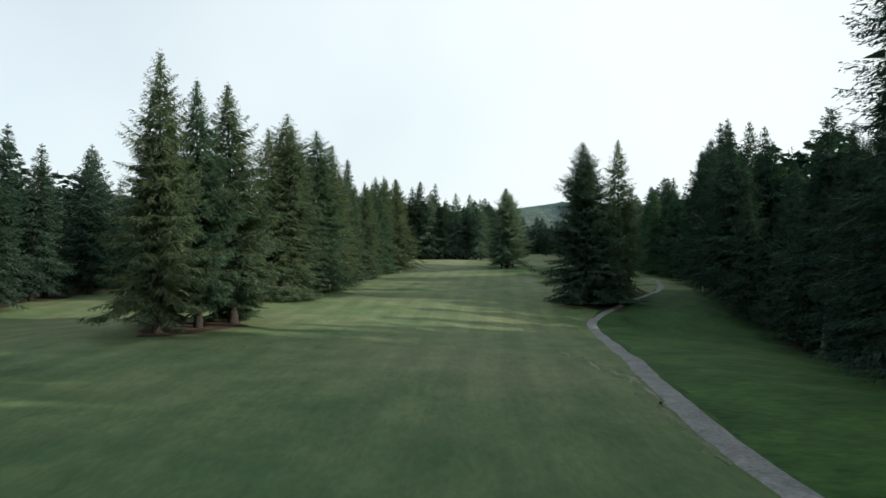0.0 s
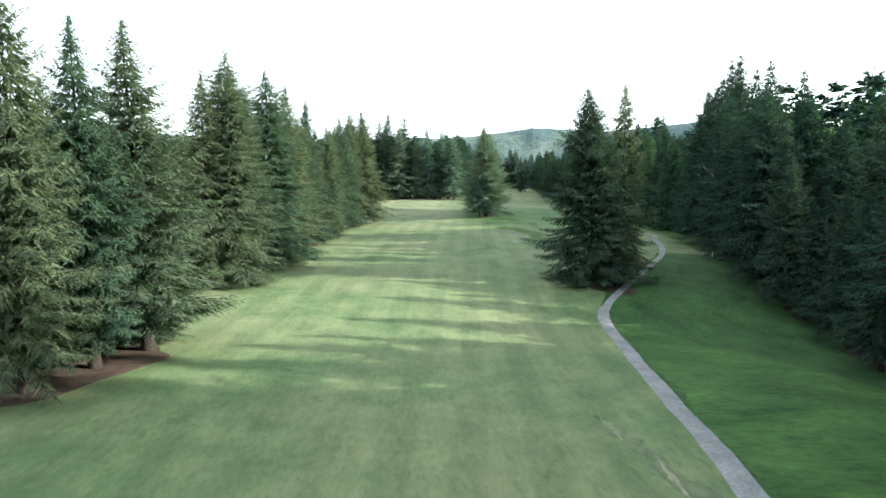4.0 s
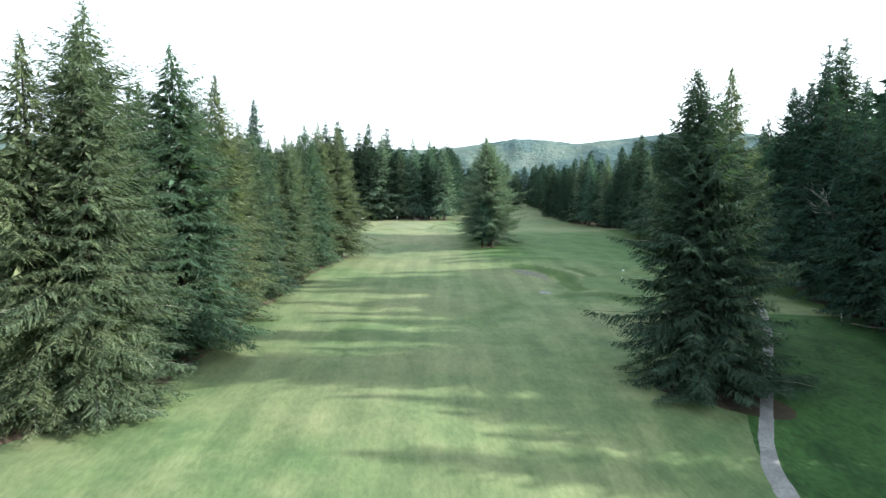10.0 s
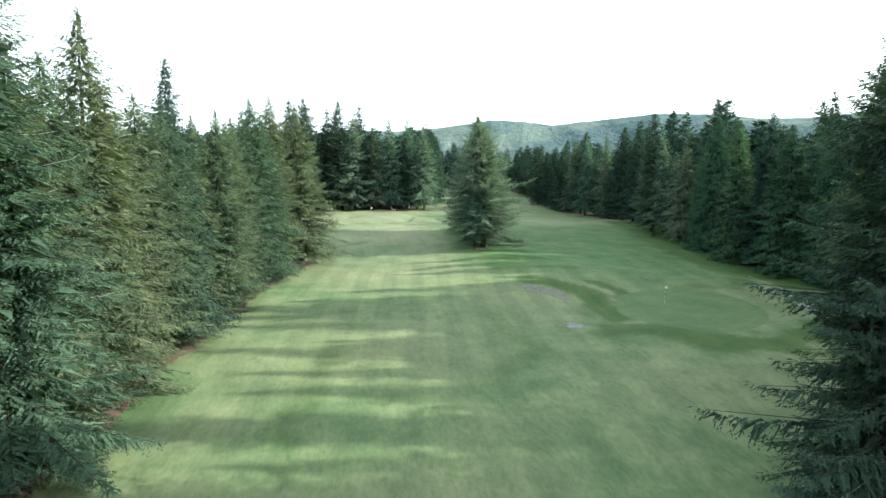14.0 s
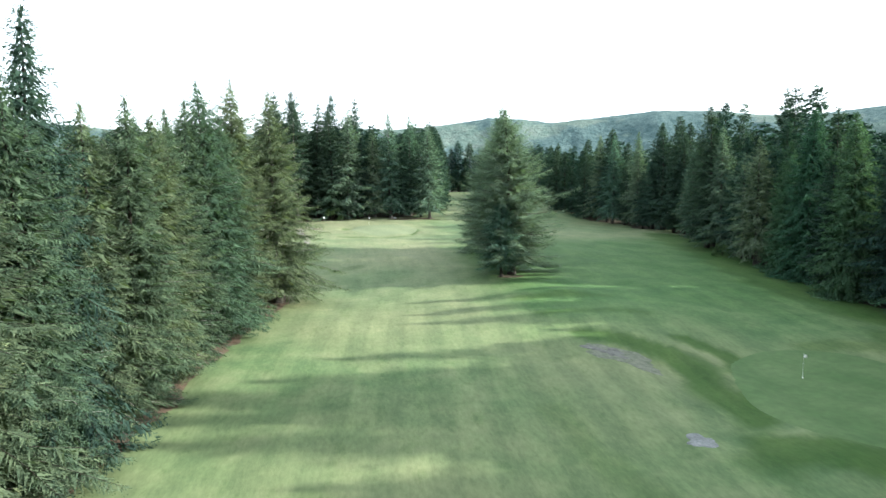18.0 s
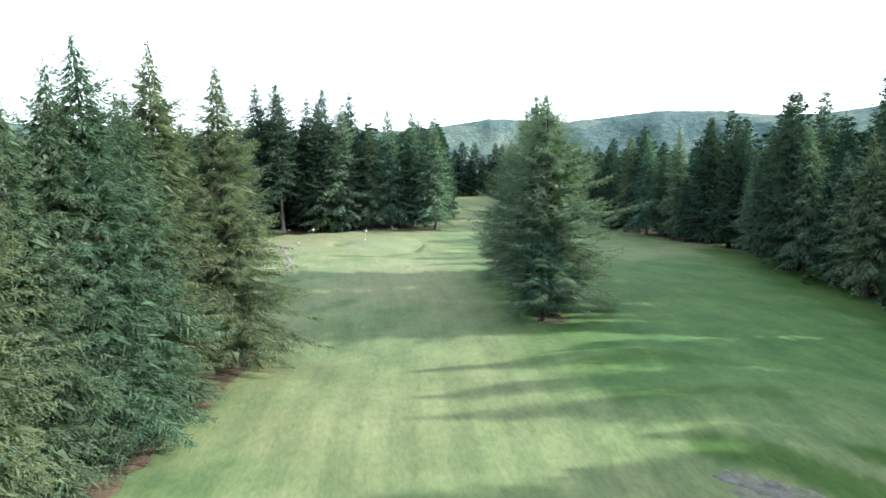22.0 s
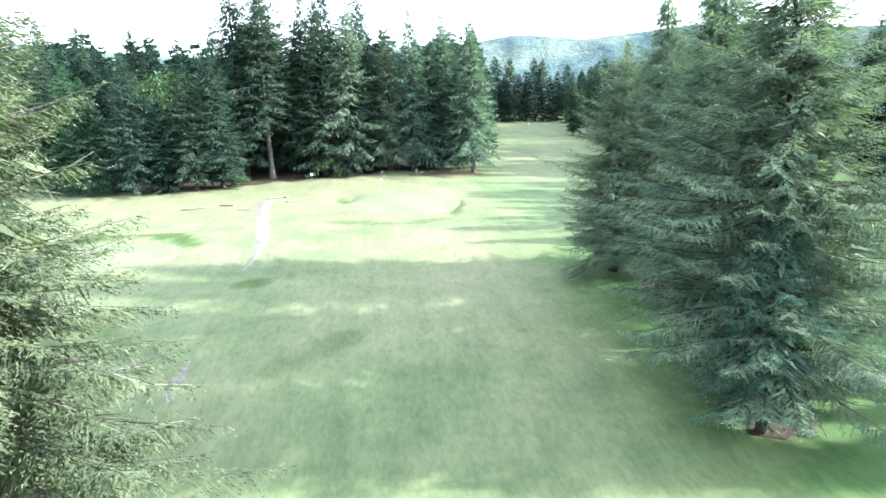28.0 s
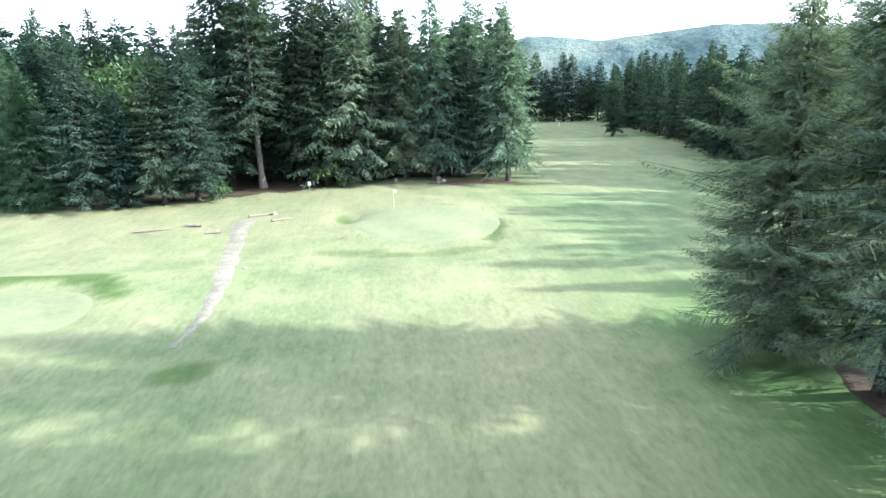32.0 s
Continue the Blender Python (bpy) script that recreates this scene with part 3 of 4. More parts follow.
            d /= np.linalg.norm(d, axis=1, keepdims=True)
            size = min(1.0, 0.40 + L * 0.28)
            B.append(b0)
            T.append(b0 + d * (blade * size * (1.05 - 0.3 * q) * rng.uniform(0.65, 1.3, len(i)))[:, None])
            W.append(np.full(len(i), width * size))
            # the bough's own end
            e = shape(np.array([0.80, 0.88, 0.94, 0.99]))
            for _ in range(2):
                B.append(e + rng.normal(0, 0.03, e.shape))
                T.append(e + (out + up * rng.uniform(-0.25, 0.2) + acr * rng.uniform(-0.5, 0.5)) * blade * size * 1.1)
                W.append(np.full(4, width * size))
        # close, coarse foliage round the trunk
        for k in range(core if env > 0.8 else core // 2):
            az = rng.uniform(0, 2 * math.pi)
            out = np.array([[math.cos(az), math.sin(az), rng.uniform(-0.5, 0.3)]])
            p0 = ctr(z + rng.uniform(-0.5, 0.5) * whorl) + out * env * rng.uniform(0.02, 0.42)
            B.append(p0)
            T.append(p0 + out * min(1.4, env * 0.4) + np.array([[0, 0, -0.45]]))
            W.append(np.full(1, min(max(0.22, width), 0.05 + env * 0.06)))
        z += whorl * rng.uniform(0.6, 1.35) * (0.55 + 0.6 * (1 - u)) * (1.12 if sparse else 1)
    lead = ctr(np.linspace(h - 2.4, h - 0.15, 12))
    for j in range(3):
        B.append(lead)
        T.append(lead + np.stack([rng.normal(0, 0.2, 12), rng.normal(0, 0.2, 12), rng.uniform(0.05, 0.45, 12)], 1))
        W.append(np.full(12, 0.05 if width < 0.3 else 0.09))
    low, end = np.concatenate(B), np.concatenate(T)
    low[:, 2], end[:, 2] = np.maximum(low[:, 2], 0.25), np.maximum(end[:, 2], 0.15)
    cv, cf = blades(low, end, np.concatenate(W)[:, None], rng)

    def joined(pieces, label, mat):
        if not pieces:
            return None
        off = np.cumsum([0] + [len(v) for v, _ in pieces[:-1]])
        return mesh_from(label, np.concatenate([v for v, _ in pieces]), np.concatenate([f + o for (_, f), o in zip(pieces, off)]), mat, True)

    return (("trunk", mesh_from("trunk", tv, tf, bark or BARK, True)), ("branching", joined(limbs, "branching", bark or BARK)),
            ("deadwood", joined(sticks, "deadwood", LICHEN)), ("crown", mesh_from("crown", cv, cf, foliage)))


KINDS = {}


def kind(key, *args, **kw):
    KINDS[key] = (conifer(key, *args, **kw), args[1])


HERO = dict(whorl=0.42, per=9, gap=0.19, pitch=0.085, blade=0.22, width=0.028, web=0.055, reach=0.32, cap=1.0, core=14, loose=0.07)
kind("hero_a", 11, 27, 7.3, 2.5, GREY, **HERO, trunk_r=0.42, twigs=0.14, power=0.50, tip=1.55, rough=0.34, thin_top=0.3, bare=0.10, droop=0.18, hang=0.22, skirt=0.78)
kind("hero_f", 16, 14, 3.6, 2.5, GREY, whorl=0.34, per=9, gap=0.15, pitch=0.085, blade=0.20, width=0.026, web=0.07, reach=0.34, cap=0.7, core=14, trunk_r=0.24, power=0.66, tip=1.6, rough=0.26, droop=0.3, hang=0.35)
kind("hero_d", 14, 27, 6.8, 3.4, GREY, **HERO, trunk_r=0.38, thin_top=0.4, bare=0.25, twigs=0.16, power=0.60, tip=1.6, rough=0.40, droop=0.22, hang=0.20)
kind("hero_b", 12, 27, 6.8, 1.8, SAGE, **HERO, trunk_r=0.40, thin_top=0.35, bare=0.05, twigs=0.28, droop=0.36, hang=0.40, bark=GREY_BARK, power=0.66, tip=1.35, rough=0.36)
kind("hero_e", 15, 27, 6.8, 3.3, SAGE, whorl=0.50, per=9, gap=0.24, pitch=0.12, blade=0.32, width=0.046, web=0.10, reach=0.38, cap=1.3, trunk_r=0.42, thin_top=0.35, bare=0.05, twigs=0.2, droop=0.25, hang=0.28, power=0.66, tip=1.25, rough=0.34, skirt=0.84)
kind("hero_c", 13, 27, 6.8, 0.9, SPRUCE, whorl=0.46, per=10, gap=0.26, pitch=0.14, blade=0.36, width=0.050, web=0.10, reach=0.36, cap=1.3, hang=0.40, droop=0.28, trunk_r=0.45, twigs=0.1, power=0.54, tip=1.75, rough=0.22, skirt=1.0)
NEAR = dict(whorl=0.54, per=8, gap=0.24, pitch=0.11, blade=0.26, width=0.036, web=0.09, reach=0.36, cap=1.2, loose=0.05)
kind("near_a", 21, 27, 5.8, 0.9, SAGE, **NEAR, hang=0.28, twigs=0.22, power=0.60, tip=2.0, rough=0.27)
kind("near_b", 22, 27, 5.5, 1.2, SAGE, **NEAR, thin_top=0.3, bare=0.08, twigs=0.28, droop=0.36, hang=0.36, power=0.66, tip=1.65, rough=0.30)
kind("near_c", 23, 27, 5.4, 0.7, SAGE, **NEAR, droop=0.42, hang=0.45, power=0.60, tip=1.75, twigs=0.22, rough=0.25)
DARK = dict(whorl=0.74, per=8, gap=0.42, pitch=0.26, blade=0.50, width=0.090, web=0.14)
kind("dark_a", 25, 30, 5.7, 3.0, SPRUCE, **DARK, twigs=0.08, power=0.66, tip=1.45, rough=0.28)
kind("dark_b", 26, 30, 5.4, 3.4, SPRUCE, **DARK, thin_top=0.35, twigs=0.12, bare=0.08, droop=0.5, hang=0.6, rough=0.34, power=0.68, tip=1.35)
# paler needles: sunlight and haze on distant conifers put into the colour
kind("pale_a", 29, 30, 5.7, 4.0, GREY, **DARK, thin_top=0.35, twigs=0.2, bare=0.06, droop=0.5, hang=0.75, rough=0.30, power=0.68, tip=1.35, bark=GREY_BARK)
kind("near_d", 28, 30, 5.4, 3.0, SPRUCE, whorl=0.60, per=8, gap=0.27, pitch=0.14, width=0.045, blade=0.32, web=0.08, reach=0.36, cap=1.2, thin_top=0.3, twigs=0.12, rough=0.34, power=0.62, tip=1.6)
kind("pale_trunk", 27, 30, 4.9, 9.0, SPRUCE, **DARK, twigs=0.1, rough=0.34, trunk_r=0.36, bark=PALE_BARK, power=0.60, tip=1.6)
kind("spire", 24, 27, 6.2, 0.9, SPRUCE, whorl=0.44, per=7, gap=0.27, pitch=0.15, width=0.046, blade=0.34, web=0.10, droop=0.75, hang=0.9, power=1.0, tip=2.0, rough=0.26)
kind("cedar", 31, 27, 5.8, 1.2, CEDAR, whorl=0.6, per=9, gap=0.34, pitch=0.22, width=0.080, blade=0.52, droop=0.6, hang=0.9, power=0.68, tip=1.5, rough=0.14, web=0.14)
MID = dict(whorl=1.0, per=7, gap=0.75, pitch=0.5, blade=0.95, width=0.20, simple_trunk=True, web=0.18)
kind("mid_a", 41, 30, 5.6, 2.5, SPRUCE, **MID, power=0.68, tip=1.4)
kind("mid_b", 42, 30, 5.0, 3.4, SPRUCE, **MID, thin_top=0.3, rough=0.34, droop=0.5, power=0.70, tip=1.35)
kind("mid_c", 43, 30, 4.6, 7.0, SPRUCE, **MID, bare=0.1, rough=0.36, trunk_r=0.36, power=0.70, tip=1.5)
FAR = dict(whorl=2.1, per=4, gap=2.3, pitch=1.9, blade=2.0, width=0.58, simple_trunk=True, web=0.4, core=5)
kind("far_a", 51, 30, 5.4, 2.0, SPRUCE, **FAR, power=0.70, tip=1.4)
kind("far_b", 52, 30, 4.7, 3.4, SPRUCE, **FAR, rough=0.3, power=0.72, tip=1.35)

tree_rng = random.Random(7)


def tree(key, x, y, top, wide=1.0, label="tall dark green spruce", group="", turn=None, category="conifer tree", name="spruce_tree"):
    """Plants one tree of the kind, its top at the given level."""
    meshes, h = KINDS[key]
    z = at_ground(x, y) - 0.05
    k = (top + 1.1 - z) / h
    turn = tree_rng.uniform(0, 360) if turn is None else turn
    ob = new("cedar_tree" if key == "cedar" else name)
    ob.matrix_basis = pose(x, y, z, tree_rng.uniform(-1, 1), tree_rng.uniform(-1, 1), turn) @ Matrix.Diagonal((k * wide, k * wide, k, 1))
    stem = ob
    for part_name, me in meshes:
        if me:
            c = new(part_name, me)
            c.parent = stem if part_name in ("branching", "deadwood") else ob
            stem = c if part_name == "trunk" else stem
            if part_name in ("branching", "deadwood"):
                tagged(c, "thin pale lichened dead twigs" if part_name == "deadwood" else "", kind="stuff")
    return tagged(ob, label, category, group)


# spruces standing by themselves near the start
for key, x, y, top, w, label in (("hero_e", -26.7, 58.0, 26.0, 0.82, "tall spruce with an open airy top and bare lower trunk"),
                                 ("hero_e", -25.1, 63.7, 25.0, 0.85, "tall spruce with a bare lower trunk on brown litter"),
                                 ("hero_e", -23.2, 68.6, 26.0, 1.03, "tall spruce with drooping boughs over brown litter"),
                                 ("near_c", -24.6, 72.0, 16.0, 1.3, "low broad spruce with dense boughs to the ground"),
                                 ("near_b", -30.0, 66.0, 21.0, 1.05, "shorter spruce behind the three tall ones")):
    tree(key, x, y, top, w, label, "clump at the start")
tree("near_a", -31.0, 34.0, 23.0, 1.1, "dark spruce with long low boughs", "")
# the long row on the fairway's west side
ROW = [(-27.6, 98.8, 27.6, 1.0, "near_b"), (-24.7, 100.5, 28.6, 0.95, "near_c"), (-25.9, 104.3, 31.4, 1.15, "near_a"), (-25.7, 110, 26, 1.05, "near_c"), (-23.6, 116.8, 31.0, 1.1, "near_a"), (-27, 119, 28, 1.0, "near_b"),
       (-24.2, 121.5, 27, 1.05, "near_c"), (-23.3, 129.3, 31.0, 1.0, "near_b"), (-24.3, 126, 27, 1.05, "near_a"), (-23.4, 135, 26.5, 1.1, "near_c"), (-23.3, 141, 26.3, 1.05, "near_a"), (-23.0, 148.2, 31.4, 1.14, "spire"),
       (-21.7, 145, 26, 1.05, "near_c"), (-20.9, 153, 25.8, 1.1, "near_b"), (-19.8, 156, 26.6, 1.05, "near_a"), (-19.4, 163, 26, 1.1, "near_c"), (-19.0, 168, 27, 1.05, "near_b"),
       (-19.4, 173, 28.5, 1.05, "near_c"), (-17.8, 175, 30.6, 1.0, "near_a"), (-17.0, 180, 27.5, 1.1, "near_c"), (-16.8, 184.2, 32.2, 1.0, "near_a"), (-13.2, 192.5, 32.4, 1.1, "hero_b"), (-18.8, 196, 28, 0.95, "near_b"), (-22, 190, 29, 1.0, "near_c")]
for x, y, top, w, key in ROW:
    tree(key, x, y, top, w * (1.12 if y < 145 else 0.98), "narrow drooping spruce standing above the row" if key == "spire" else "green spruce of a dense row, boughs to the ground", "tree row beside the fairway")
# the big spruce by the path, and the slimmer one behind it
tree("hero_c", 25.1, 104.8, 27.2, 1.08, "large dense spruce with boughs sweeping low beside the path")
tree("near_b", 33.2, 115.8, 29.8, 0.95, "slimmer spruce behind the large one by the path")
# the clump in the middle of the fairway
for key, x, y, top, w, label in (("hero_f", 19.9, 199.7, 17.6, 1.1, "short dense young spruce before a taller one"), ("hero_a", 22.2, 202.4, 31.0, 1.26, "broad spruce close beside another, bare lower trunk"),
                                 ("hero_d", 22.6, 211.0, 32.4, 1.05, "tall spruce rising behind twin spruces"), ("hero_d", 25.4, 216.5, 30.5, 0.9, "dense grey-green spruce on brown litter"),
                                 ("hero_d", 25.2, 223, 31.5, 0.95, "open-topped spruce on brown litter"), ("hero_a", 23.4, 229.4, 27.5, 1.12, "dark spruce at the end of the clump")):
    tree(key, x, y, top, w, label, "clump between the fairways")

# the forest on the east side, edge trees first; those before y 20 are unseen, added to shade the start
EAST = [(29, -60), (30, -20), (30, 20), (31.8, 36), (34.8, 52), (38.2, 66), (40.2, 76), (42.8, 87), (45.5, 98), (50, 110), (51.8, 119), (54, 128), (59.4, 142), (64.5, 163), (61, 180), (65, 203), (69, 220), (76, 250), (77, 266), (75, 281), (70, 309), (71, 330), (74, 352), (75, 375), (80, 410), (92, 450)]
ex, ey = np.array(EAST, float).T
TALL = [(-60, 35), (0, 35), (44, 34), (56, 28), (66, 24), (74, 22), (92, 22), (106, 30), (112, 28), (118, 24), (125, 26), (132, 33), (150, 31), (165, 25), (240, 25.5), (300, 24), (330, 21), (460, 19)]


def tallness(y):
    """How high the eastern forest stands above its ground along the course."""
    return float(np.interp(y, *zip(*TALL)))


def along(line, step):
    """Points at even steps along a polyline."""
    p = np.array(line, float)
    d = np.concatenate([[0], np.cumsum(np.linalg.norm(np.diff(p, axis=0), axis=1))])
    s = np.arange(0, d[-1], step)
    return list(zip(np.interp(s, d, p[:, 0]), np.interp(s, d, p[:, 1])))


forest = random.Random(21)
for i, (x, y) in enumerate(along(EAST, 5.2)):
    key = forest.choice(["mid_a", "mid_b", "mid_c", "mid_a"])
    if 14 < y < 62:
        key = "near_d"
    elif 20 < y < 158:
        key = forest.choice(["dark_a", "dark_b", "dark_b", "dark_a", "pale_trunk"])
    elif 158 < y < 205:
        key = forest.choice(["cedar", "cedar", "dark_a"])
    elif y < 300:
        # pale_a among them carries distance haze in its needle colour
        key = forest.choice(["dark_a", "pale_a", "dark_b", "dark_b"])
    tree(key, x + forest.uniform(0.5, 3), y + forest.uniform(-1.5, 1.5), at_ground(x, y) + tallness(y) * forest.uniform(0.6, 1.14), forest.uniform(0.9, 1.25),
         {"cedar": "full green cedar with drooping sprays", "mid_c": "slender dark conifer with a bare lower trunk", "pale_trunk": "dark conifer with a long bare pale trunk"}.get(key, "dark conifer at the edge of the shaded forest"), "forest edge")
for i, (x, y) in enumerate(along(EAST, 8.5)):
    tree(forest.choice(["dark_a", "dark_b"] if 20 < y < 105 or 135 < y < 175 else ["mid_a", "mid_b", "mid_c"]), x + forest.uniform(6, 11), y + forest.uniform(-2, 2), at_ground(x, y) + tallness(y) * forest.uniform(0.85, 1.2), forest.uniform(0.9, 1.2),
         "tall dark conifer inside the forest", "forest edge")
# hidden filler trees, added to block sun through gaps onto the rough
for x, y in along(EAST[2:11], 4.2):
    tree(forest.choice(["mid_a", "mid_b"]), x + forest.uniform(4, 7), y + forest.uniform(-1, 1), at_ground(x, y) + tallness(y) * forest.uniform(0.45, 0.74), forest.uniform(1.2, 1.5), "dark filler conifer added behind the forest edge", "forest edge")
for key, x, y, top in (("dark_b", 64, 127.6, 36.6), ("dark_a", 63.2, 151.4, 34.3), ("dark_b", 66, 143.8, 39.1), ("dark_b", 85.9, 222.7, 37.7), ("dark_a", 69.3, 225, 34.6), ("near_d", 39.4, 47, 38.0)):
    tree(key, x, y, top, 1.1, "very tall conifer rising above the forest", "forest edge")
# the dark wood beyond the far green; pale_a puts sunlight on its east end into the needles
NORTH = [(("dark_b", -76, 332, 43.4), ("dark_a", -62, 320, 40.2), ("dark_a", -68, 300, 33), ("dark_b", -59, 296, 34), ("cedar", -53.5, 291, 30), ("dark_a", -45.7, 302, 37.3), ("cedar", -49, 287.5, 28)),
         (("dark_a", -41.5, 285.5, 32), ("dark_a", -36.5, 287, 25), ("dark_b", -31.5, 287, 30), ("dark_a", -27.5, 289, 33), ("dark_b", -25.4, 301.5, 47.0), ("dark_a", -21.1, 308, 48.5), ("pale_trunk", -19.9, 298.6, 44)),
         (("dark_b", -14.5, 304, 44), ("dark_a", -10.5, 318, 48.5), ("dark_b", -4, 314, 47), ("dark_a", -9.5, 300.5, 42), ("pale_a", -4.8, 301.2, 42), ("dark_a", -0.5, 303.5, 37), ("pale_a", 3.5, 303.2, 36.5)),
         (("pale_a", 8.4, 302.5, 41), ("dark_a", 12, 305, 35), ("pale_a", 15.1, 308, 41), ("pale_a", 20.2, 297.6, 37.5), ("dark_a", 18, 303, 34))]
for bunch in NORTH:
    for key, x, y, top in bunch:
        tree(key, x, y, top, 1.2, {"pale_trunk": "tall conifer with a long bare pale trunk", "cedar": "full green cedar with drooping sprays"}.get(key, "dark tall conifer at the edge of the far wood"), "far wood edge")
for i, (x, y) in enumerate(along([(-110, 318), (-70, 312), (-45, 312), (-24, 316), (0, 316), (20, 312), (27, 340), (34, 380), (40, 430)], 6.0)):
    tree(forest.choice(["mid_a", "mid_b"]), x + forest.uniform(-2, 2), y + forest.uniform(0, 6), at_ground(x, y) + forest.uniform(24, 31), forest.uniform(0.95, 1.15), "dark tall conifer within the far wood", "far wood")
# the line that closes the second fairway
for i, (x, y) in enumerate(along([(30, 446), (50, 458), (66, 454), (88, 446)], 3.6)):
    tree(forest.choice(["mid_a", "mid_a", "mid_b"]), x, y + forest.uniform(-2, 5), at_ground(x, y) + forest.uniform(18, 28), 1.3, "dark conifer closing the second fairway", "end of the second fairway")
tree("dark_a", 64.6, 371.8, at_ground(64.6, 371.8) + 19, 1.1, "single dark conifer beside the second fairway")
tree("mid_b", 69.3, 323.1, at_ground(69.3, 323.1) + 22, 1.1, "dark conifer with a bare trunk by the second fairway")
# the edge of the woods beyond the western fairway
WEST = [(-60, 60), (-60, 90), (-61, 120), (-64, 150), (-74, 190), (-92, 230), (-112, 270), (-112, 310)]
for i, (x, y) in enumerate(along(WEST, 6.0)):
    tree(forest.choice(["dark_a", "dark_b"] if y < 130 else ["mid_a", "mid_b", "mid_a"]), x - forest.uniform(0, 5), y, at_ground(x, y) + forest.uniform(19, 26), forest.uniform(0.95, 1.2), "dark conifer beyond the neighbouring fairway", "western wood edge")


def broadleaf(name, seed, h, r, mat, count, size, bark, leafy=True):
    """Trunk, limbs and loose clumps of leaves of a rounded broadleaved tree; bare with leafy off."""
    rng = np.random.default_rng(seed)
    limbs = []

    def grow(p, d, length, rad, depth):
        q = np.array([p, p + d * length * 0.5 + rng.normal(0, 0.05, 3) * length, p + d * length])
        limbs.append(tube(q, [rad, rad * 0.8, rad * 0.6], 5 if depth < 2 else 3))
        if depth == (3 if leafy else 4):
            return [q[2]]
        ends = [q[2]]
        for _ in range(3 if depth else 5):
            nd = d + rng.normal(0, 0.55, 3) + np.array([0, 0, 0.25])
            ends += grow(q[1] + (q[2] - q[1]) * rng.uniform(0.2, 1), nd / np.linalg.norm(nd), length * rng.uniform(0.5, 0.75), rad * 0.55, depth + 1)
        return ends

    ends = np.array(grow(np.array([0, 0, -0.4]), np.array([0.03, 0.02, 1.0]), h * 0.42, h * (0.016 if leafy else 0.009), 0))
    ends[:, :2] *= r / max(1e-3, np.percentile(np.abs(ends[:, :2]), 97))
    off = np.cumsum([0] + [len(v) for v, _ in limbs[:-1]])
    lv = np.concatenate([v for v, _ in limbs])
    lv[len(limbs[0][0]):, :2] *= r / max(1e-3, np.percentile(np.abs(lv[:, :2]), 98))
    out = [("trunk", mesh_from("trunk", limbs[0][0], limbs[0][1], bark, True)),
           ("branching", mesh_from("branching", lv[off[1]:], np.concatenate([f + o for (_, f), o in zip(limbs[1:], off[1:])]) - off[1], bark, True))]
    if leafy:
        c = ends[rng.integers(len(ends), size=count)] + rng.normal(0, h * 0.045, (count, 3))
        d = rng.normal(size=(count, 3))
        d[:, 2] -= 0.4
        d /= np.linalg.norm(d, axis=1, keepdims=True)
        v, f = blades(c, c + d * size * rng.uniform(0.6, 1.3, (count, 1)), np.full((count, 1), size * 0.35), rng)
        out.append(("crown", mesh_from("crown", v, f, mat)))
    return tuple(out)


KINDS["alder"] = (broadleaf("alder", 61, 20, 6.0, LEAVES, 5200, 0.7, PALE_BARK), 20)
KINDS["bare"] = (broadleaf("bare", 62, 16, 3.6, None, 0, 0, LICHEN, False), 16)
KINDS["bare"][0][0][1].materials[0] = BARK
KINDS["shrub"] = (broadleaf("shrub", 63, 4, 2.2, LEAVES, 1500, 0.35, BARK), 4)
for x, y, top in ((-62, 147, 21), (-66, 139, 20), (-68, 155, 22), (-37, 302, 31), (-41, 308, 31), (-90, 240, 24), (74, 131, 29)):
    tree("alder", x, y, top, 1.0, "light green broadleaved tree among dark conifers", "", category="broadleaf tree", name="alder_tree")
tree("bare", 56.6, 128.0, 20.5, 1.5, "bare silvery dead tree before the dark forest", "", category="dead tree", name="dead_tree")
for x, y, hh in ((-9.8, 297.5, 4.0), (-24, 289, 2.2), (49.5, 108, 2.2), (44.5, 86, 2.0), (57, 128, 2.4), (-1.5, 301, 1.6), (42, 76, 1.8), (62, 172, 2.0), (66, 214, 2.0)):
    tree("shrub", x, y, at_ground(x, y) + hh, 1.0, "small leafy green shrub at the wood's edge", "", category="shrub", name="shrub")


def woods(name, spots, label):
    """A far wood: many conifers joined, as nobody could count them."""
    rng = np.random.default_rng(len(spots))
    V, F, n, src = [], [], 0, []
    for key in ("far_a", "far_b"):
        meshes, h = KINDS[key]
        me_c = meshes[-1][1]
        co = np.empty(len(me_c.vertices) * 3, np.float32)
        me_c.vertices.foreach_get("co", co)
        ix = np.empty(len(me_c.polygons) * 3, np.int32)
        me_c.loops.foreach_get("vertex_index", ix)
        src.append((co.reshape(-1, 3), ix.reshape(-1, 3), h))
    for x, y, tall in spots:
        co, ix, h = src[rng.integers(2)]
        a, k, w = rng.uniform(0, 6.28), tall / h, rng.uniform(0.9, 1.25)
        c, s = math.cos(a) * k * w, math.sin(a) * k * w
        V.append(np.stack([co[:, 0] * c - co[:, 1] * s + x, co[:, 0] * s + co[:, 1] * c + y, co[:, 2] * k + at_ground(x, y)], 1))
        F.append(ix + n)
        n += len(co)
    ob = new(name, mesh_from(name, np.concatenate(V), np.concatenate(F), SPRUCE))
    return tagged(ob, label, "forest", kind="stuff")


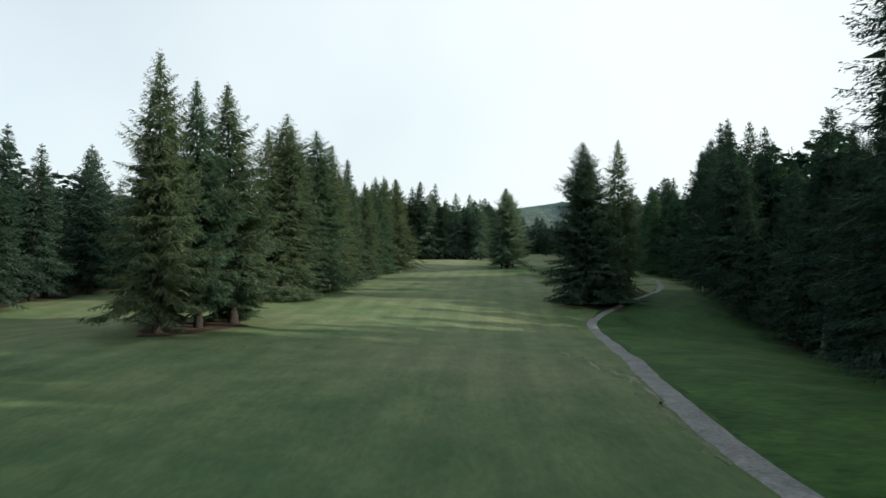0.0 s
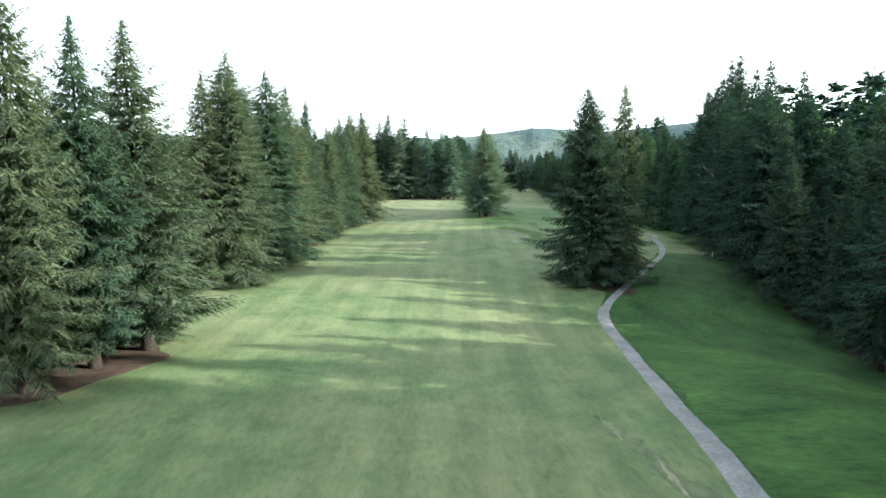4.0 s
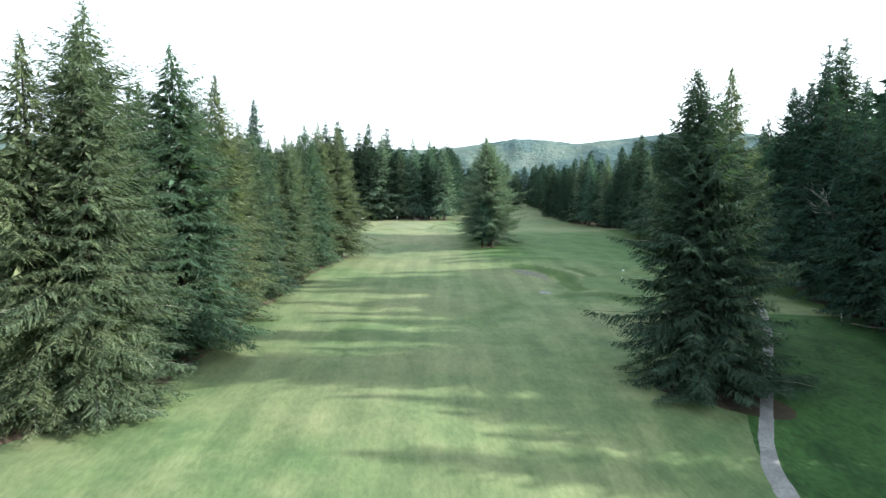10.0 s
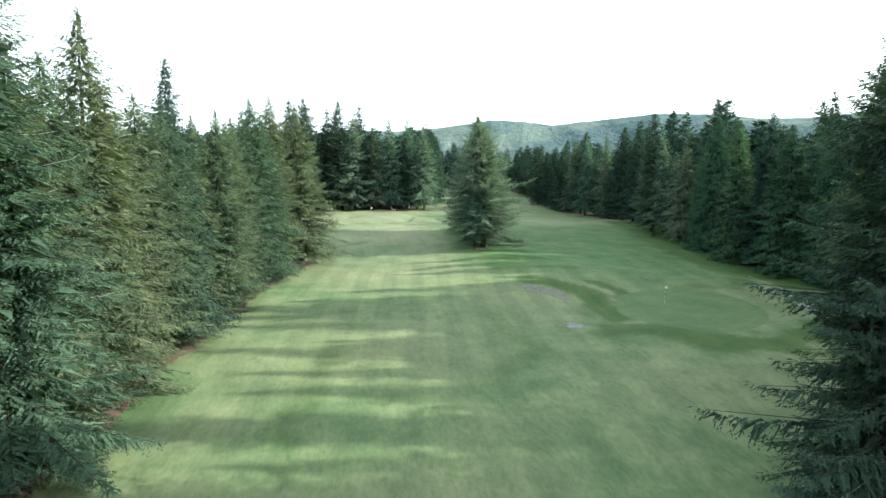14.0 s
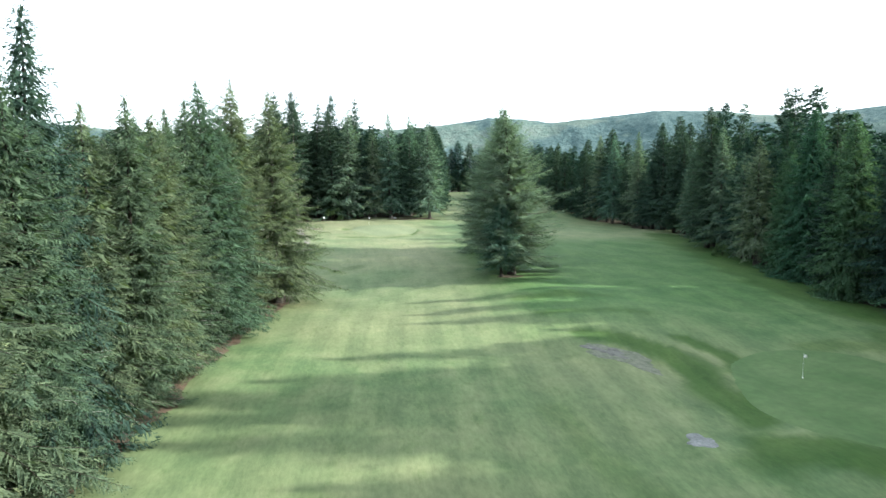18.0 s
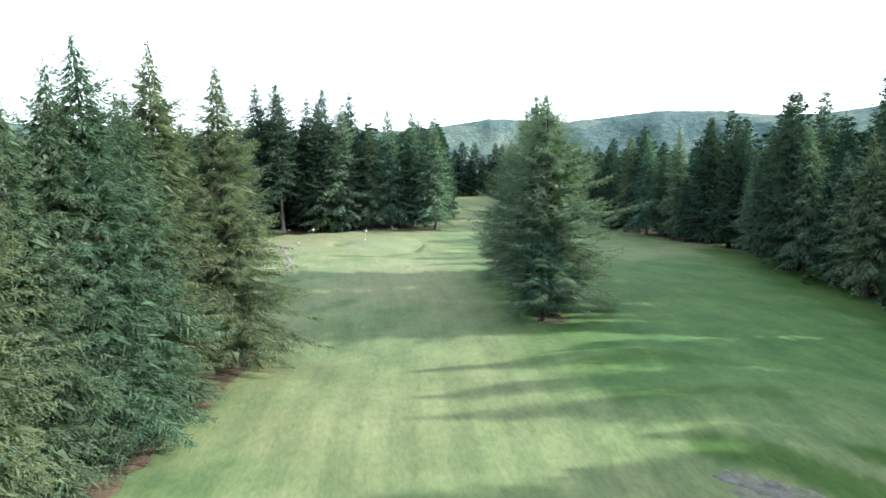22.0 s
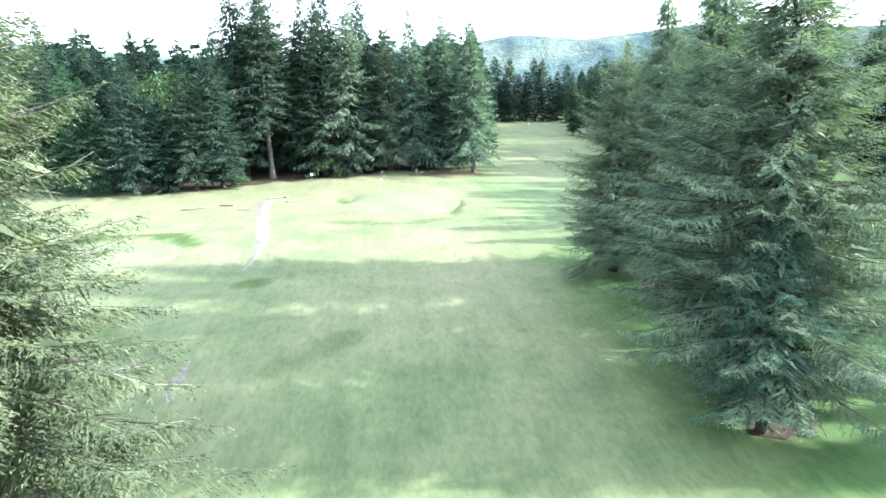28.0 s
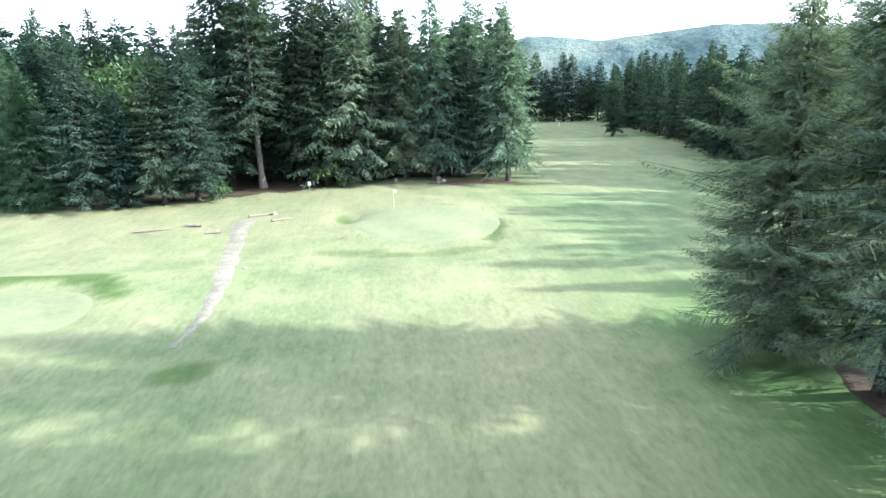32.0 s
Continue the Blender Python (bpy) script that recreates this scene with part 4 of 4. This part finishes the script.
def scatter(lo, hi, count, keep, tall, seed):
    r = random.Random(seed)
    out = []
    while len(out) < count:
        x, y = r.uniform(lo[0], hi[0]), r.uniform(lo[1], hi[1])
        if keep(x, y):
            out.append((x, y, (tall(y) if callable(tall) else r.uniform(*tall)) * r.uniform(0.9, 1.1)))
    return out


wx, wy = np.array(WEST, float).T
woods("east_woods", scatter((30, -60), (150, 450), 240, lambda x, y: np.interp(y, ey, ex) + 13 < x < np.interp(y, ey, ex) + 60, tallness, 3), "dense dark conifer forest behind the edge trees")
woods("north_woods", scatter((-150, 300), (40, 440), 150, lambda x, y: y > np.interp(x, [-150, -60, -27, 0, 22, 40], [330, 322, 318, 322, 322, 440]) and x < 18 + (y - 300) * 0.12, (24, 33), 4), "dense dark conifer wood beyond the green")
woods("west_woods", scatter((-210, 40), (-60, 330), 170, lambda x, y: x < np.interp(y, wy, wx) - 7, (19, 27), 5), "conifer woods beyond the neighbouring fairway")
woods("far_woods", scatter((-300, 440), (420, 760), 260, lambda x, y: y > np.interp(x, [-300, 30, 50, 95, 130, 420], [440, 460, 470, 462, 440, 440]), (15, 21), 6), "far conifer woods at the foot of the hills")
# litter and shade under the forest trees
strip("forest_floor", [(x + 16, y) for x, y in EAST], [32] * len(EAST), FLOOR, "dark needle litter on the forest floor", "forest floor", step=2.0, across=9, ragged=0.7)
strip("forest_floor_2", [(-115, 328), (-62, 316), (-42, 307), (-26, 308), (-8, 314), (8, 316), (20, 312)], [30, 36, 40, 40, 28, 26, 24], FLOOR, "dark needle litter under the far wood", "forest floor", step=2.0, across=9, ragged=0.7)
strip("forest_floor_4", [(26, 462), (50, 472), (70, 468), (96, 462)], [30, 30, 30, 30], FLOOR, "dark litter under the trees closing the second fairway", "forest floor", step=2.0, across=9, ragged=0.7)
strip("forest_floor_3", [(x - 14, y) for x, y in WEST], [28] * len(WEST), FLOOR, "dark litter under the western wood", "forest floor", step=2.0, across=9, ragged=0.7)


# ---- small things on the course ----
def part(name, bm, mat, parent, label=""):
    me = bpy.data.meshes.new(name)
    bm.to_mesh(me)
    bm.free()
    me.materials.append(mat)
    ob = new(name, me)
    ob.parent = parent
    return tagged(ob, label)


def rod(r0, r1, z0, z1, sides=10):
    bm = bmesh.new()
    bmesh.ops.create_cone(bm, cap_ends=True, segments=sides, radius1=r0, radius2=r1, depth=z1 - z0, matrix=Matrix.Translation((0, 0, (z0 + z1) / 2)))
    return bm


def box(w, d, h, at, bevel=0.01):
    bm = bmesh.new()
    bmesh.ops.create_cube(bm, size=1, matrix=Matrix.Translation(at) @ Matrix.Diagonal((w, d, h, 1)))
    bmesh.ops.bevel(bm, geom=bm.edges[:], offset=bevel, segments=2, affect="EDGES")
    return bm


def flagstick(x, y, mat, label):
    ob = new("flagstick")
    ob.location = (x, y, at_ground(x, y))
    part("pole", rod(0.011, 0.007, -0.1, 2.2), WHITE, ob)
    part("cup", rod(0.07, 0.07, 0.05, 0.075, 16), WHITE, ob)
    bm = bmesh.new()
    n = 7
    rows = [[bm.verts.new((0.02 + 0.34 * i / (n - 1), 0.05 * math.sin(i * 1.3) * i / n, 2.17 - 0.08 * (i / (n - 1)) ** 2 - h * 0.26)) for i in range(n)] for h in (0, 0.5, 1)]
    for a, b in zip(rows, rows[1:]):
        for i in range(n - 1):
            bm.faces.new((a[i], a[i + 1], b[i + 1], b[i]))
    bmesh.ops.solidify(bm, geom=bm.faces[:], thickness=0.006)
    part("flag", bm, mat, ob, "limp pale flag cloth")
    return tagged(ob, label, "flagstick", "flagsticks")


flagstick(36.6, 154.6, WHITE, "white flagstick with a pale flag on the green")
flagstick(1.0, 275.4, WHITE, "white flagstick at the back of the raised green")

board = new("sign")
board.location = (-11.9, 293.7, at_ground(-11.9, 293.7))
part("post", rod(0.05, 0.05, -0.2, 1.1), WOOD, board)
part("board", box(0.42, 0.05, 0.5, (0, -0.06, 1.25), 0.015), WHITE, board, "plain white board")
tagged(board, "white board on a short wooden post before the wood", "sign")


def marker(x, y, h=0.9):
    ob = new("marker_post")
    ob.location = (x, y, at_ground(x, y))
    part("post", box(0.12, 0.12, h + 0.2, (0, 0, h / 2 - 0.1), 0.02), WHITE, ob)
    part("cap", rod(0.10, 0.02, h, h + 0.08, 8), WHITE, ob)
    return tagged(ob, "short white marker post in the grass", "marker post", "marker posts")


marker(51.6, 122.8, 1.0)
marker(61.5, 418.0, 1.0)


def log(x, y, length, r, turn, tilt=0):
    pts = [(length * (u - 0.5), 0.04 * math.sin(u * 7), 0.02 * math.cos(u * 9)) for u in np.linspace(0, 1, 9)]
    v, f = tube(pts, [r * (1.1 - 0.35 * u) for u in np.linspace(0, 1, 9)], 8)
    ob = new("log", mesh_from("log", v, f, WOOD, True))
    ob.matrix_basis = pose(x, y, at_ground(x, y) + r * 0.7, 0, tilt, turn)
    return tagged(ob, "weathered grey log lying in the grass", "log", "logs")


for a in ((52.6, 119.8, 3.6, 0.16, -62), (54.6, 117.2, 3.0, 0.15, -50), (-27.0, 269.1, 4.2, 0.16, 12), (-23.0, 271, 2.0, 0.2, -8), (-15.8, 275.0, 3.0, 0.16, 24), (-19.5, 266.4, 1.8, 0.15, 10), (-12.6, 271.5, 2.6, 0.15, 30)):
    log(*a)


def rock(x, y, r, seed):
    bm = bmesh.new()
    bmesh.ops.create_icosphere(bm, subdivisions=3, radius=1)
    for v in bm.verts:
        v.co *= 1 + 0.28 * noise.noise(v.co * 1.4 + Vector((seed * 3.1, 0, 0))) + 0.1 * noise.noise(v.co * 4)
        v.co.z *= 0.62
    me = bpy.data.meshes.new("rock")
    bm.to_mesh(me)
    bm.free()
    me.materials.append(STONE)
    ob = new("rock", me)
    ob.matrix_basis = pose(x, y, at_ground(x, y) + r * 0.25, 0, 0, seed * 50) @ Matrix.Diagonal((r, r * 0.8, r, 1))
    return tagged(ob, "rounded pale grey boulder in the grass", "rock", "rocks")


for a in ((-14.2, 275.4, 0.4, 1), (-23.6, 271.6, 0.35, 2), (-12.4, 250.0, 0.2, 3), (-19.3, 267.3, 0.25, 4), (9.5, 299, 0.7, 5), (56.0, 121.5, 0.5, 6)):
    rock(*a)

# ---- the hills beyond ----
def hills():
    cols, rows = 421, 46
    a, d = np.radians(np.linspace(-75, 75, cols)), np.linspace(0, 1, rows)
    A, D = np.meshgrid(a, d, indexing="ij")
    deg = np.degrees(A)
    crest = 0.95 * np.interp(deg, [-75, -40, -27.5, -24, -15, -5, 0.4, 3, 8, 11.5, 14, 17, 21.5, 25, 30, 33, 37, 42.5, 50, 75],
                      [155, 212, 212, 203, 172, 180, 196, 190, 206, 226, 220, 204, 222, 232, 224, 204, 198, 218, 205, 155])
    rad = 1700 + 500 * D
    rise = ease(0.0, 0.9, D)
    crags = np.array([[noise.ridged_multi_fractal(Vector((x * 9, y * 1.5, 3.0)), 0.9, 2.1, 4, 1.0, 2.0) for y in d] for x in a])
    z = 4 + crest * rise + rise * np.clip(1.0 - D * 1.1, 0, 1) * (crags - crags.mean()) * 62
    z += 0.9 * rise * np.random.default_rng(2).normal(size=z.shape)
    v = np.stack([rad * np.sin(A), rad * np.cos(A), z], -1).reshape(-1, 3)
    n = Nodes("wooded_hill", 0.95, 0.1)
    p = n.coords()
    # distance haze is put into these bluish, pale wood colours
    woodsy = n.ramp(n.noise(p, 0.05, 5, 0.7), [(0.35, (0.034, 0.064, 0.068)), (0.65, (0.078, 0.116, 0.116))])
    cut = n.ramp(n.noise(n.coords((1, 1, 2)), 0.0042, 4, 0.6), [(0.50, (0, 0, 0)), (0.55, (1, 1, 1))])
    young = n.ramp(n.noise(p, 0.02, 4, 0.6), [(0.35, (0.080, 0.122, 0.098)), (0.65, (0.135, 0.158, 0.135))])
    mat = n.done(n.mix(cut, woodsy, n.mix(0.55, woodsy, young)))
    n.bump(n.noise(p, 0.06, 4, 0.7), 0.8, 12.0)
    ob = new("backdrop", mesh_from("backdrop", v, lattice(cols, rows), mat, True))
    return tagged(ob, "hazy wooded hills with felled patches", "hill", kind="structure")


hills()


def stump(x, y, r, h, seed):
    """A broken stump with a splintered top and a flared foot."""
    rng = np.random.default_rng(seed)
    zs = np.array([-0.2, 0.0, 0.15, 0.5, 0.85, 1.0]) * h
    rad = r * np.array([1.7, 1.45, 1.15, 1.0, 0.95, 0.75])
    v, f = tube([(0.05 * z, 0.02 * z, z) for z in zs], rad, 12)
    v[-12:, 2] += rng.uniform(-0.12, 0.3, 12) * h
    v[:, :2] *= 1 + rng.normal(0, 0.05, (len(v), 1))
    top = np.vstack([v, [[0.05 * h, 0.02 * h, h * 0.7]]])
    cap = [(len(v) - 12 + i, len(v) - 12 + (i + 1) % 12, len(v), len(v)) for i in range(12)]
    tri = [t for q in f for t in ((q[0], q[1], q[2]), (q[0], q[2], q[3]))] + [c[:3] for c in cap]
    ob = new("stump", mesh_from("stump", top, tri, WOOD))
    ob.location = (x, y, at_ground(x, y))
    return tagged(ob, "broken weathered stump at the wood's edge", "stump", "stumps")


for a in ((8.6, 298.2, 0.35, 0.9, 1), (1.6, 299.6, 0.3, 0.7, 2), (-7.0, 297.6, 0.28, 0.6, 3)):
    stump(*a)
